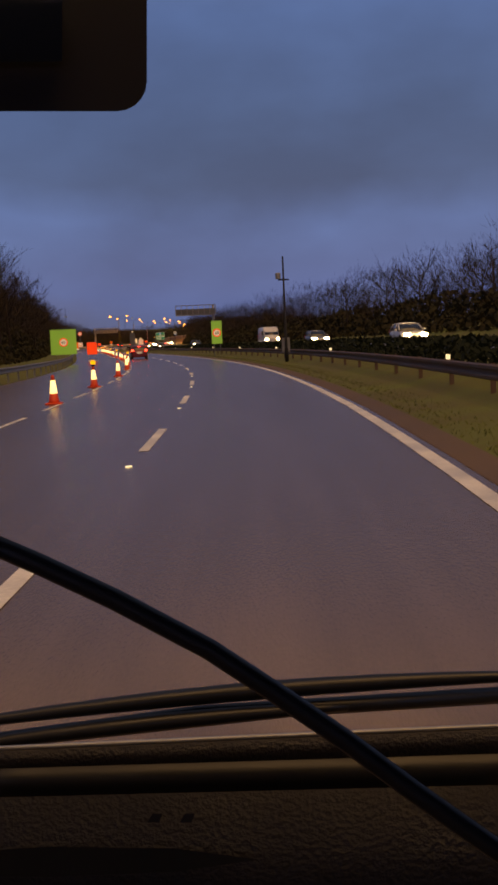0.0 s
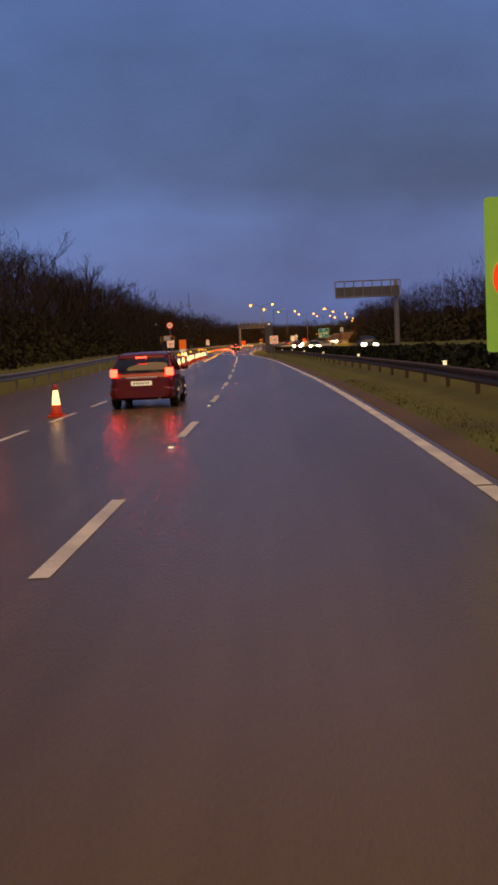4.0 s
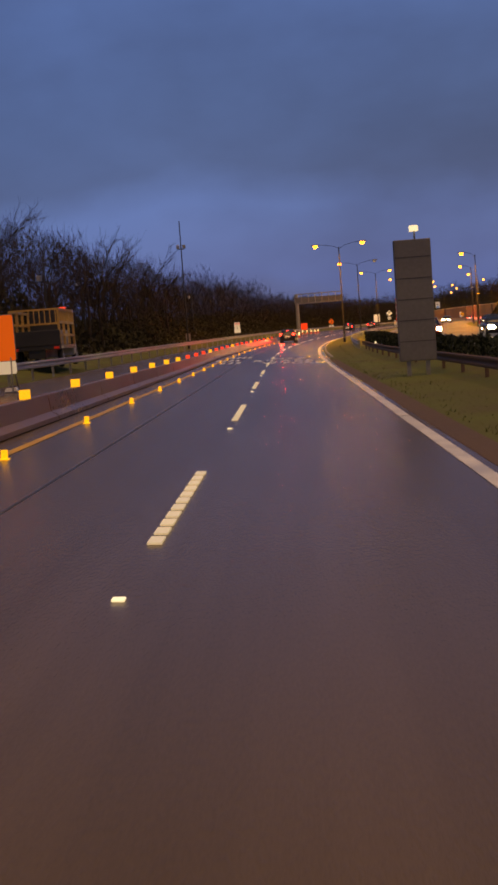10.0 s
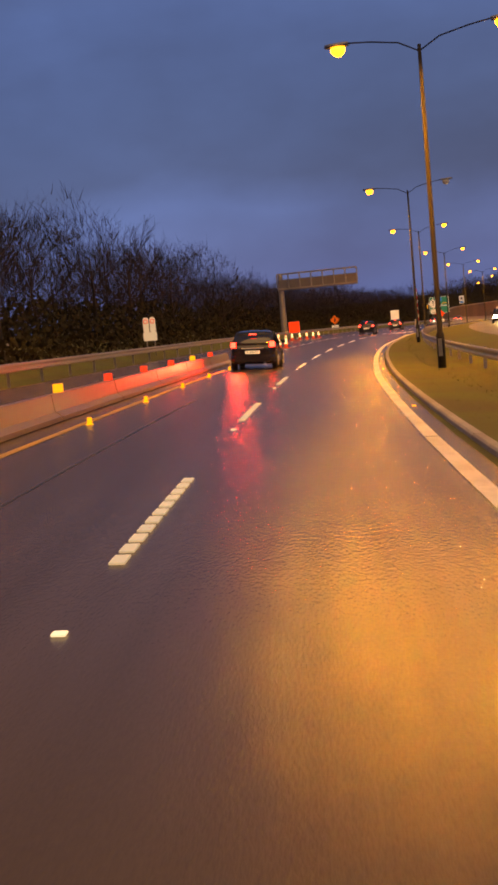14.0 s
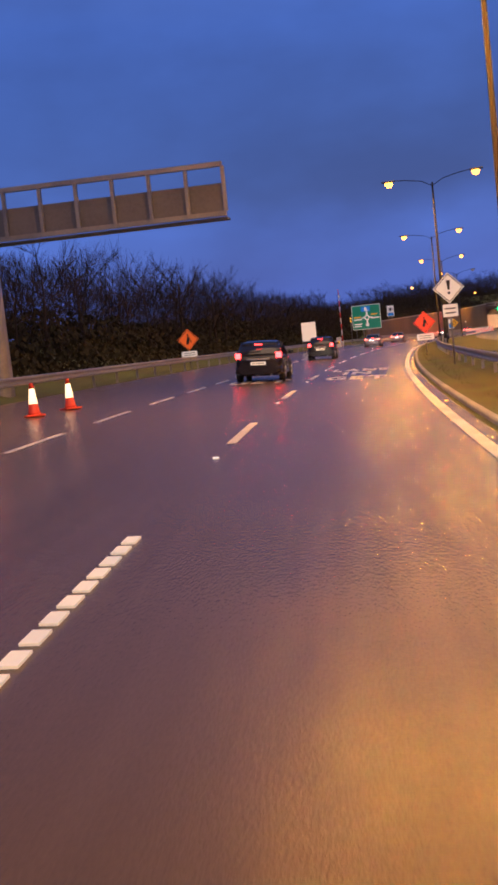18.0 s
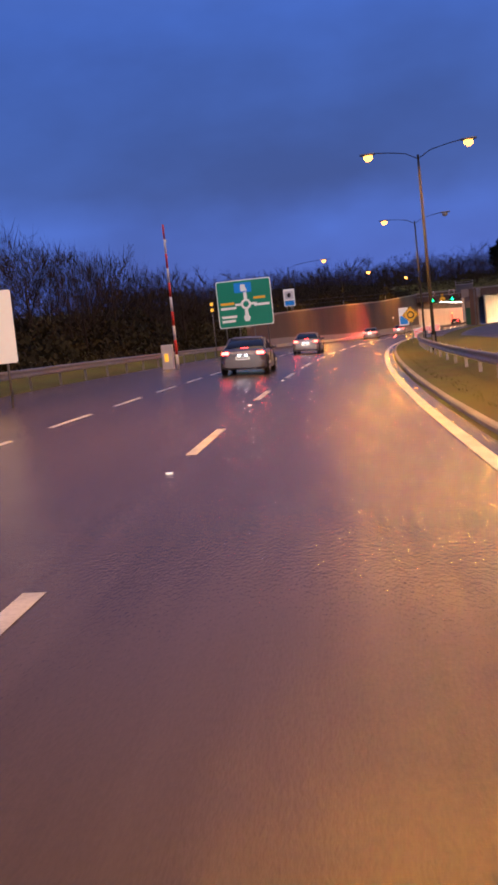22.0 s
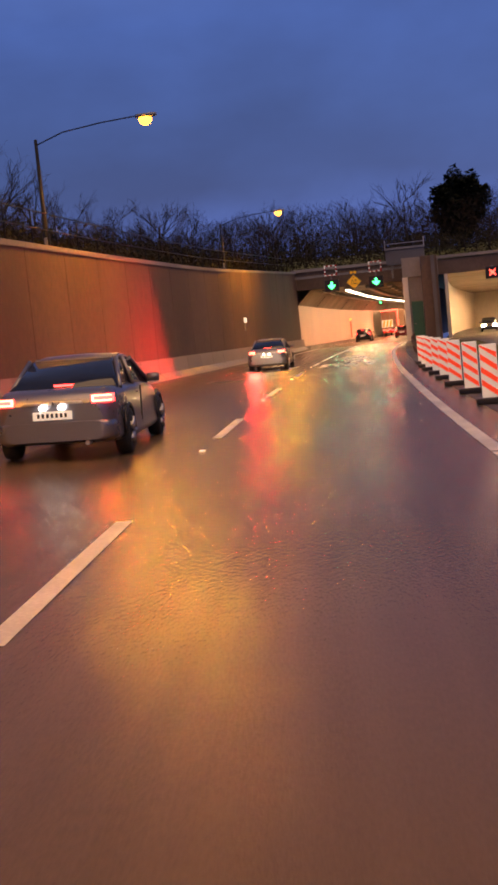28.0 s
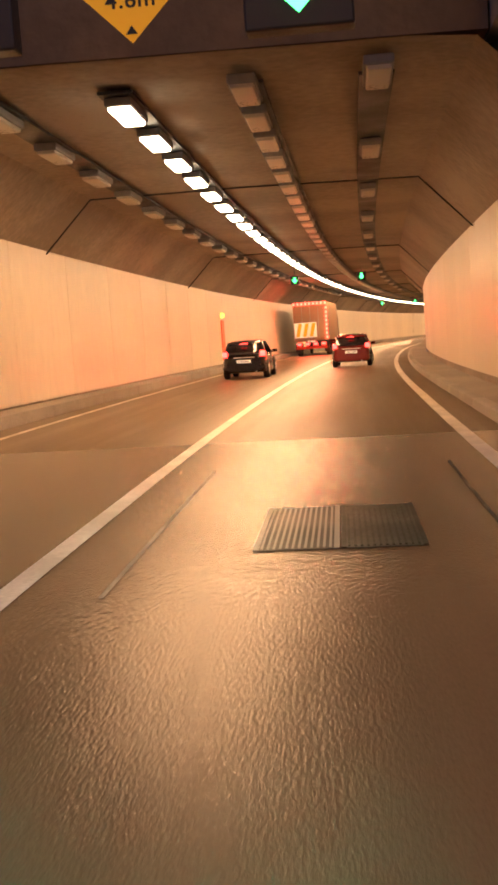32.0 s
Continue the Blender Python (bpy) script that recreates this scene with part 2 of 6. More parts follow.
SODIUM = (1.0, 0.37, 0.02)
M = dict(
    asphalt=road_surface("wet_asphalt"),
    dry_asphalt=road_surface("tunnel_asphalt", wet=False),
    old_asphalt=material("shoulder_asphalt", (0.075, 0.072, 0.072), 0.5, grain=0.35, scale=2.0, bump=0.5, bump_scale=60),
    paint=material("road_paint", (0.82, 0.79, 0.74), 0.5, grain=0.35, scale=9, bump=0.3, bump_scale=70),
    yellow_paint=material("yellow_road_paint", (0.75, 0.42, 0.06), 0.5, grain=0.35, scale=9, bump=0.3, bump_scale=70),
    grass=material("verge_grass", (0.13, 0.15, 0.05), 0.9, scale=3, bump=0.8, bump_scale=25, second=(0.11, 0.10, 0.04), spec=0.12),
    blade=material("grass_blade", (0.14, 0.16, 0.055), 0.85, scale=2, second=(0.11, 0.11, 0.045), spec=0.12),
    soil=material("verge_soil", (0.13, 0.085, 0.06), 0.95, scale=3, bump=0.8, bump_scale=30),
    kerb=material("kerb_concrete", (0.36, 0.34, 0.31), 0.75, scale=5, bump=0.3, random_tint=0.12),
    concrete=material("weathered_concrete", (0.33, 0.30, 0.27), 0.8, scale=2.2, bump=0.4, bump_scale=12, random_tint=0.08, stretch=(1, 1, 0.7)),
    wet_concrete=material("wet_smooth_concrete", (0.30, 0.25, 0.22), 0.48, scale=2.2, bump=0.2, bump_scale=8, random_tint=0.08, rough_var=0.1),
    wall=material("stained_retaining_wall", (0.18, 0.125, 0.095), 0.85, scale=1.3, bump=0.5, bump_scale=9, random_tint=0.05, second=(0.115, 0.08, 0.062), stretch=(1, 1, 0.8)),
    clad=material("tunnel_cladding", (0.74, 0.68, 0.58), 0.42, grain=0.16, scale=1.2, random_tint=0.04, stretch=(1, 1, 0.35)),
    ceiling=material("tunnel_ceiling", (0.40, 0.33, 0.27), 0.85, grain=0.4, scale=2.0, bump=0.3, bump_scale=10),
    steel=material("galvanised_steel", (0.42, 0.42, 0.42), 0.45, 0.85, scale=4, grain=0.3),
    dull=material("dull_grey_steel", (0.30, 0.30, 0.30), 0.55, 0.5, scale=4, grain=0.3),
    rust=material("rusty_rail", (0.13, 0.075, 0.055), 0.7, 0.1, scale=4, second=(0.08, 0.05, 0.04)),
    # grey steel with the red of brake light put into its base colour
    barrier=material("red_tinted_barrier_steel", (0.26, 0.15, 0.11), 0.36, 0.1, rough_var=0.1, scale=3, grain=0.3),
    pole=material("lamp_column_steel", (0.018, 0.018, 0.020), 0.7, 0.0, scale=3, spec=0.2),
    dark=material("black_plastic", (0.018, 0.018, 0.02), 0.45, scale=8),
    trim=material("dashboard_trim", (0.016, 0.014, 0.018), 0.55, scale=8, bump=0.3, bump_scale=300),
    rubber=material("tyre_rubber", (0.02, 0.02, 0.02), 0.8, scale=8),
    alloy=material("wheel_alloy", (0.55, 0.55, 0.56), 0.3, 0.9, scale=8),
    white=material("white_sheet", (0.80, 0.79, 0.76), 0.4, grain=0.1, scale=3),
    # sheets with emit glow themselves, standing in for head lamp light thrown back
    glow_white=material("glowing_white_sheet", (0.80, 0.78, 0.72), 0.4, grain=0.1, scale=3, emit=(1.0, 0.86, 0.70), power=0.26),
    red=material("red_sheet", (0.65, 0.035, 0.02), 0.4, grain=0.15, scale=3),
    orange=material("glowing_orange_sheet", (0.90, 0.16, 0.02), 0.4, grain=0.12, scale=3, emit=(1.0, 0.16, 0.02), power=0.30),
    fire=material("glowing_red_orange_sheet", (0.90, 0.07, 0.02), 0.4, grain=0.12, scale=3, emit=(1.0, 0.06, 0.02), power=0.55),
    lime=material("glowing_yellow_green_sheet", (0.30, 0.60, 0.10), 0.4, grain=0.12, scale=3, emit=(0.28, 0.60, 0.11), power=0.2),
    amber=material("glowing_yellow_sheet", (0.85, 0.42, 0.02), 0.4, grain=0.12, scale=3, emit=(1.0, 0.45, 0.02), power=0.25),
    green=material("glowing_green_sign_sheet", (0.015, 0.24, 0.13), 0.4, grain=0.12, scale=3, emit=(0.02, 0.40, 0.22), power=0.13),
    blue=material("glowing_blue_sign_sheet", (0.02, 0.20, 0.55), 0.4, grain=0.12, scale=3, emit=(0.02, 0.25, 0.7), power=0.3),
    black=material("black_sheet", (0.02, 0.02, 0.02), 0.5, scale=4),
    back=material("sign_back", (0.16, 0.16, 0.165), 0.6, 0.3, scale=3, grain=0.3),
    cone=material("cone_plastic", (0.80, 0.06, 0.015), 0.5, grain=0.2, scale=9),
    # reflectors and ribs emit in place of returned head lamp light; small lamps share them
    sleeve=material("glowing_reflective_sleeve", (0.85, 0.82, 0.75), 0.35, grain=0.08, scale=9, emit=(1.0, 0.72, 0.38), power=1.6),
    glint_y=material("glowing_amber_reflector", (0.85, 0.40, 0.02), 0.3, grain=0.1, scale=9, emit=(1.0, 0.50, 0.04), power=0.9),
    glint_r=material("glowing_red_reflector", (0.75, 0.03, 0.02), 0.3, grain=0.1, scale=9, emit=(1.0, 0.07, 0.03), power=0.8),
    glint_w=material("glowing_white_reflector", (0.85, 0.85, 0.80), 0.3, grain=0.1, scale=9, emit=(1.0, 0.85, 0.62), power=0.8),
    rib=material("glowing_ribbed_marking", (0.80, 0.76, 0.66), 0.4, grain=0.15, scale=9, emit=(1.0, 0.80, 0.52), power=0.30),
    lamp=material("sodium_lamp", (1.0, 0.6, 0.2), 0.3, emit=(1.0, 0.34, 0.03), power=9.0),
    led=material("tunnel_lamp", (1.0, 0.9, 0.7), 0.3, emit=(1.0, 0.86, 0.62), power=16),
    unlit=material("unlit_tunnel_lamp", (0.62, 0.58, 0.52), 0.35, grain=0.1, scale=5),
    tail=material("lit_tail_lamp", (0.8, 0.03, 0.03), 0.2, emit=(1.0, 0.034, 0.030), power=12),
    led_bar=material("bright_tail_bar", (0.9, 0.1, 0.06), 0.2, emit=(1.0, 0.16, 0.09), power=14),
    marker=material("red_marker_lamp", (0.8, 0.05, 0.03), 0.2, emit=(1.0, 0.055, 0.04), power=16),
    head=material("lit_head_lamp", (1.0, 0.95, 0.8), 0.2, emit=(1.0, 0.80, 0.45), power=220),
    plate_lamp=material("plate_lamp", (1, 1, 1), 0.2, emit=(0.95, 0.97, 1.0), power=22),
    # plate emits a little, in place of light falling on it
    plate=material("number_plate", (0.75, 0.72, 0.62), 0.4, grain=0.1, emit=(1.0, 0.9, 0.75), power=0.45),
    go=material("green_signal", (0.1, 0.9, 0.5), 0.2, emit=(0.02, 1.0, 0.22), power=6),
    stop=material("red_signal", (0.9, 0.05, 0.03), 0.2, emit=(1.0, 0.06, 0.04), power=8),
    car_black=material("black_car_paint", (0.014, 0.014, 0.018), 0.22, 0.3, grain=0.02, scale=2, coat=0.3, rough_var=0.05),
    car_silver=material("grey_car_paint", (0.24, 0.24, 0.265), 0.30, 0.75, grain=0.02, scale=2, coat=0.1, rough_var=0.05),
    car_red=material("dark_red_car_paint", (0.20, 0.02, 0.02), 0.25, 0.3, grain=0.02, scale=2, coat=0.3, rough_var=0.05),
    car_white=material("white_van_paint", (0.62, 0.61, 0.60), 0.35, grain=0.1, scale=2, coat=0.4),
    tarp=material("lorry_body", (0.34, 0.22, 0.15), 0.5, grain=0.15, scale=2),
    works=material("works_lorry_yellow", (0.50, 0.30, 0.08), 0.5, grain=0.4, scale=3),
    glass=material("dark_car_glass", (0.012, 0.014, 0.02), 0.06, scale=3, rough_var=0.02, spec=0.8),
    bark=material("tree_bark", (0.055, 0.040, 0.030), 0.9, scale=6, second=(0.030, 0.023, 0.018), spec=0.12),
    twig=material("bare_twigs", (0.050, 0.036, 0.026), 0.9, scale=3, second=(0.028, 0.021, 0.016), spec=0.12),
    scrub=material("dark_scrub", (0.045, 0.042, 0.022), 0.9, scale=2, second=(0.026, 0.022, 0.013), spec=0.12),
    leaf=material("evergreen_leaf", (0.018, 0.024, 0.014), 0.8, scale=3, second=(0.010, 0.014, 0.008), spec=0.12),
    door=material("green_door_paint", (0.03, 0.17, 0.10), 0.45, scale=3, grain=0.2),
    grate=material("drain_grate_iron", (0.05, 0.045, 0.04), 0.5, 0.7, scale=6),
    mirror=material("mirror_glass", (0.8, 0.85, 0.9), 0.03, 1.0, grain=0.02, rough_var=0.0),
)


# ---- mesh helpers ----
def part(name, bm, mat, parent=None, label=""):
    me = bpy.data.meshes.new(name)
    bm.to_mesh(me)
    bm.free()
    return place(name, me, mat, parent, label)


def place(name, me, mat, parent=None, label=""):
    if mat and not me.materials:
        me.materials.append(M[mat])
    ob = new(name, me)
    if parent:
        ob.parent = parent
    if label:
        ob["label"] = label
    return ob


def thing(name, m, label, category, group="", kind=""):
    ob = new(name)
    ob.matrix_world = m
    return tagged(ob, label, category, group, kind)


def box(bm, x0, y0, z0, x1, y1, z1, bevel=0.0):
    r = bmesh.ops.create_cube(bm, size=1.0)
    for v in r["verts"]:
        v.co = Vector((x0 + (v.co.x + 0.5) * (x1 - x0), y0 + (v.co.y + 0.5) * (y1 - y0), z0 + (v.co.z + 0.5) * (z1 - z0)))
    if bevel:
        es = list({e for v in r["verts"] for e in v.link_edges})
        bmesh.ops.bevel(bm, geom=es, offset=bevel, segments=2, profile=0.5, affect="EDGES")
    return bm


def boxed(*a, bevel=0.0):
    return box(bmesh.new(), *a, bevel=bevel)


def tube(bm, pts, radii, n=8, cap=True):
    """A round tapered tube through the points."""
    pts = [Vector(p) for p in pts]
    if not hasattr(radii, "__len__"):
        radii = [radii] * len(pts)
    rings = []
    for i, p in enumerate(pts):
        d = (pts[min(i + 1, len(pts) - 1)] - pts[max(i - 1, 0)]).normalized()
        u = d.cross(Vector((0, 0, 1)) if abs(d.z) < 0.9 else Vector((1, 0, 0))).normalized()
        w = d.cross(u)
        rings.append([bm.verts.new(p + (u * math.cos(a) + w * math.sin(a)) * radii[i]) for a in (2 * math.pi * k / n for k in range(n))])
    for a, b in zip(rings, rings[1:]):
        for k in range(n):
            f = bm.faces.new((a[k], a[(k + 1) % n], b[(k + 1) % n], b[k]))
            f.smooth = True
    if cap:
        bm.faces.new(rings[0][::-1])
        bm.faces.new(rings[-1])
    return bm


def tubed(pts, radii, n=8):
    return tube(bmesh.new(), pts, radii, n)


def disc(r, y, n=24, thick=0.02, z=0.0, x=0.0):
    """An upright round plate that faces -y."""
    bm = bmesh.new()
    ring = lambda yy: [bm.verts.new((x + r * math.cos(2 * math.pi * k / n), yy, z + r * math.sin(2 * math.pi * k / n))) for k in range(n)]
    a, b = ring(y), ring(y + thick)
    bm.faces.new(a)
    bm.faces.new(b[::-1])
    for k in range(n):
        bm.faces.new((a[k], b[k], b[(k + 1) % n], a[(k + 1) % n]))
    return bm


def ring_plate(r0, r1, y, n=28, thick=0.012, z=0.0, x=0.0):
    bm = bmesh.new()
    rows = []
    for r, yy in ((r0, y + thick), (r0, y), (r1, y), (r1, y + thick)):
        rows.append([bm.verts.new((x + r * math.cos(2 * math.pi * k / n), yy, z + r * math.sin(2 * math.pi * k / n))) for k in range(n)])
    for a, b in zip(rows, rows[1:] + rows[:1]):
        for k in range(n):
            bm.faces.new((a[k], a[(k + 1) % n], b[(k + 1) % n], b[k]))
    return bm


def outline_plate(pts, y, thick=0.02):
    """An upright flat plate with that outline of (x, z), that faces -y."""
    bm = bmesh.new()
    a = [bm.verts.new((x, y, z)) for x, z in pts]
    b = [bm.verts.new((x, y + thick, z)) for x, z in pts]
    bm.faces.new(a)
    bm.faces.new(b[::-1])
    for k in range(len(a)):
        bm.faces.new((a[k], b[k], b[(k + 1) % len(b)], a[(k + 1) % len(a)]))
    bmesh.ops.recalc_face_normals(bm, faces=bm.faces)
    return bm


def rounded(w, h, r, z0=0.0, x0=0.0, n=5):
    """Corner points of a rounded panel, centred in x at x0, from z0 up."""
    pts = []
    for cx, cz, a0 in ((w / 2 - r, r, -90), (w / 2 - r, h - r, 0), (-w / 2 + r, h - r, 90), (-w / 2 + r, r, 180)):
        for k in range(n + 1):
            a = radians(a0 + 90 * k / n)
            pts.append((x0 + cx + r * math.cos(a), z0 + cz + r * math.sin(a)))
    return pts


def sweep(profile, s0, s1, step=4.0, closed=False, ends=True, pieces=None):
    """A profile of (o, z) points, or a function of s that gives one, drawn along the road."""
    n = max(1, round((s1 - s0) / step))
    bm = bmesh.new()
    rows = []
    for i in range(n + 1):
        s = s0 + (s1 - s0) * i / n
        pr = profile(s) if callable(profile) else profile
        rows.append([bm.verts.new(P(s, o, z)) for o, z in pr])
    k = len(rows[0])
    for a, b in zip(rows, rows[1:]):
        for j in range(k if closed else k - 1):
            bm.faces.new((a[j], a[(j + 1) % k], b[(j + 1) % k], b[j]))
    if not closed:
        uv = bm.loops.layers.uv.new("UVMap")
        for i, row in enumerate(rows):
            s = s0 + (s1 - s0) * i / n
            pr = profile(s) if callable(profile) else profile
            for v, (o, _) in zip(row, pr):
                for lp in v.link_loops:
                    lp[uv].uv = (o, s)
    if closed and ends:
        bm.faces.new(rows[0])
        bm.faces.new(rows[-1][::-1])
    bmesh.ops.recalc_face_normals(bm, faces=bm.faces)
    return bm


def rect(o0, o1, z0, z1):
    return [(o0, z0), (o1, z0), (o1, z1), (o0, z1)]


def lettering(text, width, height, mat, parent, m, thick=0.004, name="lettering", gap=0.10, bold=0.015):
    """Built-in font letters, each a mesh of its own, in a box of that size in the plane of m, with its origin at the lower left."""
    made, total = [], 0.0
    for ch in text:
        cu = bpy.data.curves.new("letter", "FONT")
        cu.body, cu.size, cu.extrude, cu.offset, cu.resolution_u = ch, 1.0, 0.5, bold, 4
        tmp = bpy.data.objects.new("tmp", cu)
        me = bpy.data.meshes.new_from_object(tmp)
        bpy.data.objects.remove(tmp)
        co = np.array([v.co[:] for v in me.vertices])
        weld = bmesh.new()
        weld.from_mesh(me)
        bmesh.ops.remove_doubles(weld, verts=weld.verts, dist=1e-4)
        weld.to_mesh(me)
        weld.free()
        co = np.array([v.co[:] for v in me.vertices])
        made.append((me, co.min(0), co.max(0), total))
        total += co[:, 0].max() - co[:, 0].min() + gap
    total -= gap
    tall = max(hi[1] for _, _, hi, _ in made)
    for me, lo, hi, x0 in made:
        for v in me.vertices:
            v.co = ((v.co.x - lo[0] + x0) / total * width, max(0.0, v.co.y) / tall * height, v.co.z * thick)
        me.materials.clear()
        place(name, me, mat, parent).matrix_local = m


UPRIGHT = Matrix.Rotation(radians(90), 4, "X")


def loft(rows, close=True):
    bm = bmesh.new()
    vs = [[bm.verts.new(p) for p in r] for r in rows]
    k = len(vs[0])
    for a, b in zip(vs, vs[1:]):
        for j in range(k):
            f = bm.faces.new((a[j], a[(j + 1) % k], b[(j + 1) % k], b[j]))
            f.smooth = True
    if close:
        bm.faces.new(vs[0])
        bm.faces.new(vs[-1])
    bmesh.ops.recalc_face_normals(bm, faces=bm.faces)
    return bm

# ---- the ground, one sheet to the horizon ----
PORTAL = 709.0


def smooth(a, b, x):
    t = max(0.0, min(1.0, (x - a) / (b - a)))
    return t * t * (3 - 2 * t)


def wall_o(s):
    return float(np.interp(s, [585, 596, 640, 670, 690, 709], [-10.2, -9.4, -7.6, -6.2, -5.6, -5.35]))


def wall_top(s):
    return float(np.interp(s, [585, 596, 640, 670, 709], [2.2, 3.4, 4.9, 5.5, 6.85]))


def rise(s, o):
    """Height of the ground over the road."""
    low = -0.06
    hill = 7.0 * smooth(PORTAL - 3, PORTAL + 1, s) + 3.5 * smooth(PORTAL + 2, PORTAL + 40, s)
    if o < 0:
        cut = smooth(585, 600, s)
        bank = 1.3 * smooth(9.5, 15, -o) + 2.5 * smooth(18, 60, -o)
        side = low + bank
        edge = -wall_o(min(s, PORTAL)) + 0.2
        if s > 585:
            side = side * (1 - cut) + cut * (low if -o < edge else wall_top(min(s, PORTAL)) - 0.15 + 3.0 * smooth(edge + 4, edge + 30, -o))
    else:
        side = low + opp_z(s) * smooth(7.5, 9.4, o) + 1.2 * smooth(21.5, 27, o) + 3.0 * smooth(30, 80, o)
        if s > 600:
            side += 5.5 * smooth(600, 690, s) * smooth(22, 26, o)
    if s > PORTAL + 0.4:
        return max(side, hill + 0.05 * math.sin(s * 0.3 + o * 0.4))
    return side


def opp_z(s):
    """How far the opposite carriageway lies above this one."""
    return 0.65 * (1 - smooth(545, 640, s))


def ground_sheet():
    ss = [-300, -200, -120, -80] + list(range(-60, 580, 10)) + list(range(580, 704, 4)) + [704, 708, 708.6, 709.6, 712] + list(range(716, 800, 8)) + [820, 860, 920, 1000, 1100, 1300, 1500]
    far = [-520, -380, -260, -180, -130, -90, -60, -45, -35, -28, -24, -20, -17, -15, -13, -11.6]
    near = [-2, 0, 3, 5, 7, 9, 12, 16, 20, 21.2, 23, 25, 27, 30, 35, 45, 60, 90, 130, 180, 260, 380, 520]
    bm = bmesh.new()
    rows, cols = [], []
    for s in ss:
        e = wall_o(max(585, min(s, PORTAL)))
        oo = far + [e - 0.30, e - 0.15, e * 0.9, e * 0.7, e * 0.5] + near
        cols.append(oo)
        rows.append([bm.verts.new(P(s, o, rise(s, o) + (0.25 * noise.noise((s * 0.05, o * 0.08, 0)) if abs(o) > 24 else 0))) for o in oo])
    for i in range(len(rows) - 1):
        for j in range(len(cols[0]) - 1):
            # the tunnels' mouths stay open
            if 708 < ss[i] < 709.5 and -9 < cols[i][j] < 21.3:
                continue
            bm.faces.new((rows[i][j], rows[i][j + 1], rows[i + 1][j + 1], rows[i + 1][j]))
    return tagged(part("ground", bm, "grass"), "dark winter grass and scrubland beside the road", "ground", kind="structure")


ground_sheet()


def asphalt(name, prof, s0, s1, mat, label, z=0.0):
    return tagged(part(name, sweep(prof, s0, s1, 5.0), mat), label, "road", kind="structure")


def road_left(s):
    if s > 585:
        return wall_o(min(s, PORTAL)) + 0.1
    return -8.6


def road_section(s):
    return [(road_left(s), 0.0), (-3.4, 0.0), (0.0, 0.0), (lane(s), 0.0), (lane(s) + (0.42 if s < 600 else 0.75), 0.0)]


road = asphalt("road", road_section, -120, 710, "asphalt", "wet dark asphalt carriageway with worn wheel tracks")
asphalt("tunnel_road", road_section, 710, 960, "dry_asphalt", "damp brown asphalt of the tunnel carriageway")
asphalt("opposite_road", lambda s: [(9.6 - 2.0 * smooth(690, 700, s), opp_z(s) - 0.01), (13.5, opp_z(s) - 0.01), (20.5, opp_z(s) - 0.01)], -120, 960, "old_asphalt", "wet asphalt of the opposite carriageway")

# markings: lane dashes of 4 m in every 12 m, edge lines, cat's eyes
def quad_mark(s0, s1, o0, o1, z=0.006, n=4):
    f0 = o0 if callable(o0) else (lambda s: o0)
    f1 = o1 if callable(o1) else (lambda s: o1)
    return sweep(lambda s: [(f0(s), z), (f1(s), z)], s0, s1, (s1 - s0) / n)


k = -24
while k < 670:
    ribbed = 174 < k < 400
    if ribbed:
        for j in range(11):
            part("rib", sweep(rect(-0.06, 0.05, 0.004, 0.020), k - 0.25 + j * 0.41, k + 0.03 + j * 0.41, 1.0, closed=True), "rib", road)
    else:
        part("lane_dash", quad_mark(k, k + 4.0, -0.075, 0.075), "paint", road)
    k += 12
part("lane_line", quad_mark(667, 960, -0.09, 0.09, n=60), "paint", road)
for s0 in range(-60, 940, 20):
    part("edge_line", quad_mark(s0, s0 + 19.9, lambda s: lane(s) - 0.1, lambda s: lane(s) + 0.1, n=5), "paint", road)
for s0 in range(-36, 560, 6):
    if not 215 < s0 < 350:
        part("edge_dash", quad_mark(s0, s0 + 3.4, -3.5, -3.38, n=2), "paint", road)
part("left_edge_line", quad_mark(672, 960, lambda s: -3.9 - 0.2 * smooth(700, 730, s), lambda s: -3.76 - 0.2 * smooth(700, 730, s), n=60), "paint", road)
part("yellow_line", quad_mark(226, 348, -2.95, -2.80, n=30), "yellow_paint", road, "yellow temporary edge line")


def stud(mat):
    bm = boxed(-0.04, -0.04, 0.0, 0.04, 0.04, 0.016, bevel=0.006)
    me = bpy.data.meshes.new("road_stud")
    bm.to_mesh(me)
    bm.free()
    me.materials.append(M[mat])
    return me


white_stud, amber_stud = stud("glint_w"), stud("glint_y")


def marker_post():
    """A short upright reflector that bends under a wheel."""
    bm = bmesh.new()
    box(bm, -0.06, -0.06, 0.0, 0.06, 0.06, 0.015)
    box(bm, -0.045, -0.012, 0.015, 0.045, 0.012, 0.13, bevel=0.006)
    me = bpy.data.meshes.new("marker_post")
    bm.to_mesh(me)
    bm.free()
    me.materials.append(M["glint_y"])
    return me


amber_post = marker_post()
for s0 in range(-18, 660, 12):
    ob = place("road_stud", white_stud, None, road)
    ob.matrix_world = FR(s0 + 4, 0.0, 0.002)
for s0 in range(186, 350, 6):
    ob = place("marker_post", amber_post, None, road)
    ob.matrix_world = FR(s0, -2.72, 0.002)
for s0 in range(290, 600, 18):
    ob = place("road_stud", amber_stud, None, road)
    ob.matrix_world = FR(s0, lane(s0) + 0.22, 0.002)


def road_text(text, s, o0, o1, length):
    lettering(text, o1 - o0, length, "paint", road, FR(s, o0, 0.005), name="road_letter", thick=0.001, gap=0.14, bold=0.03)


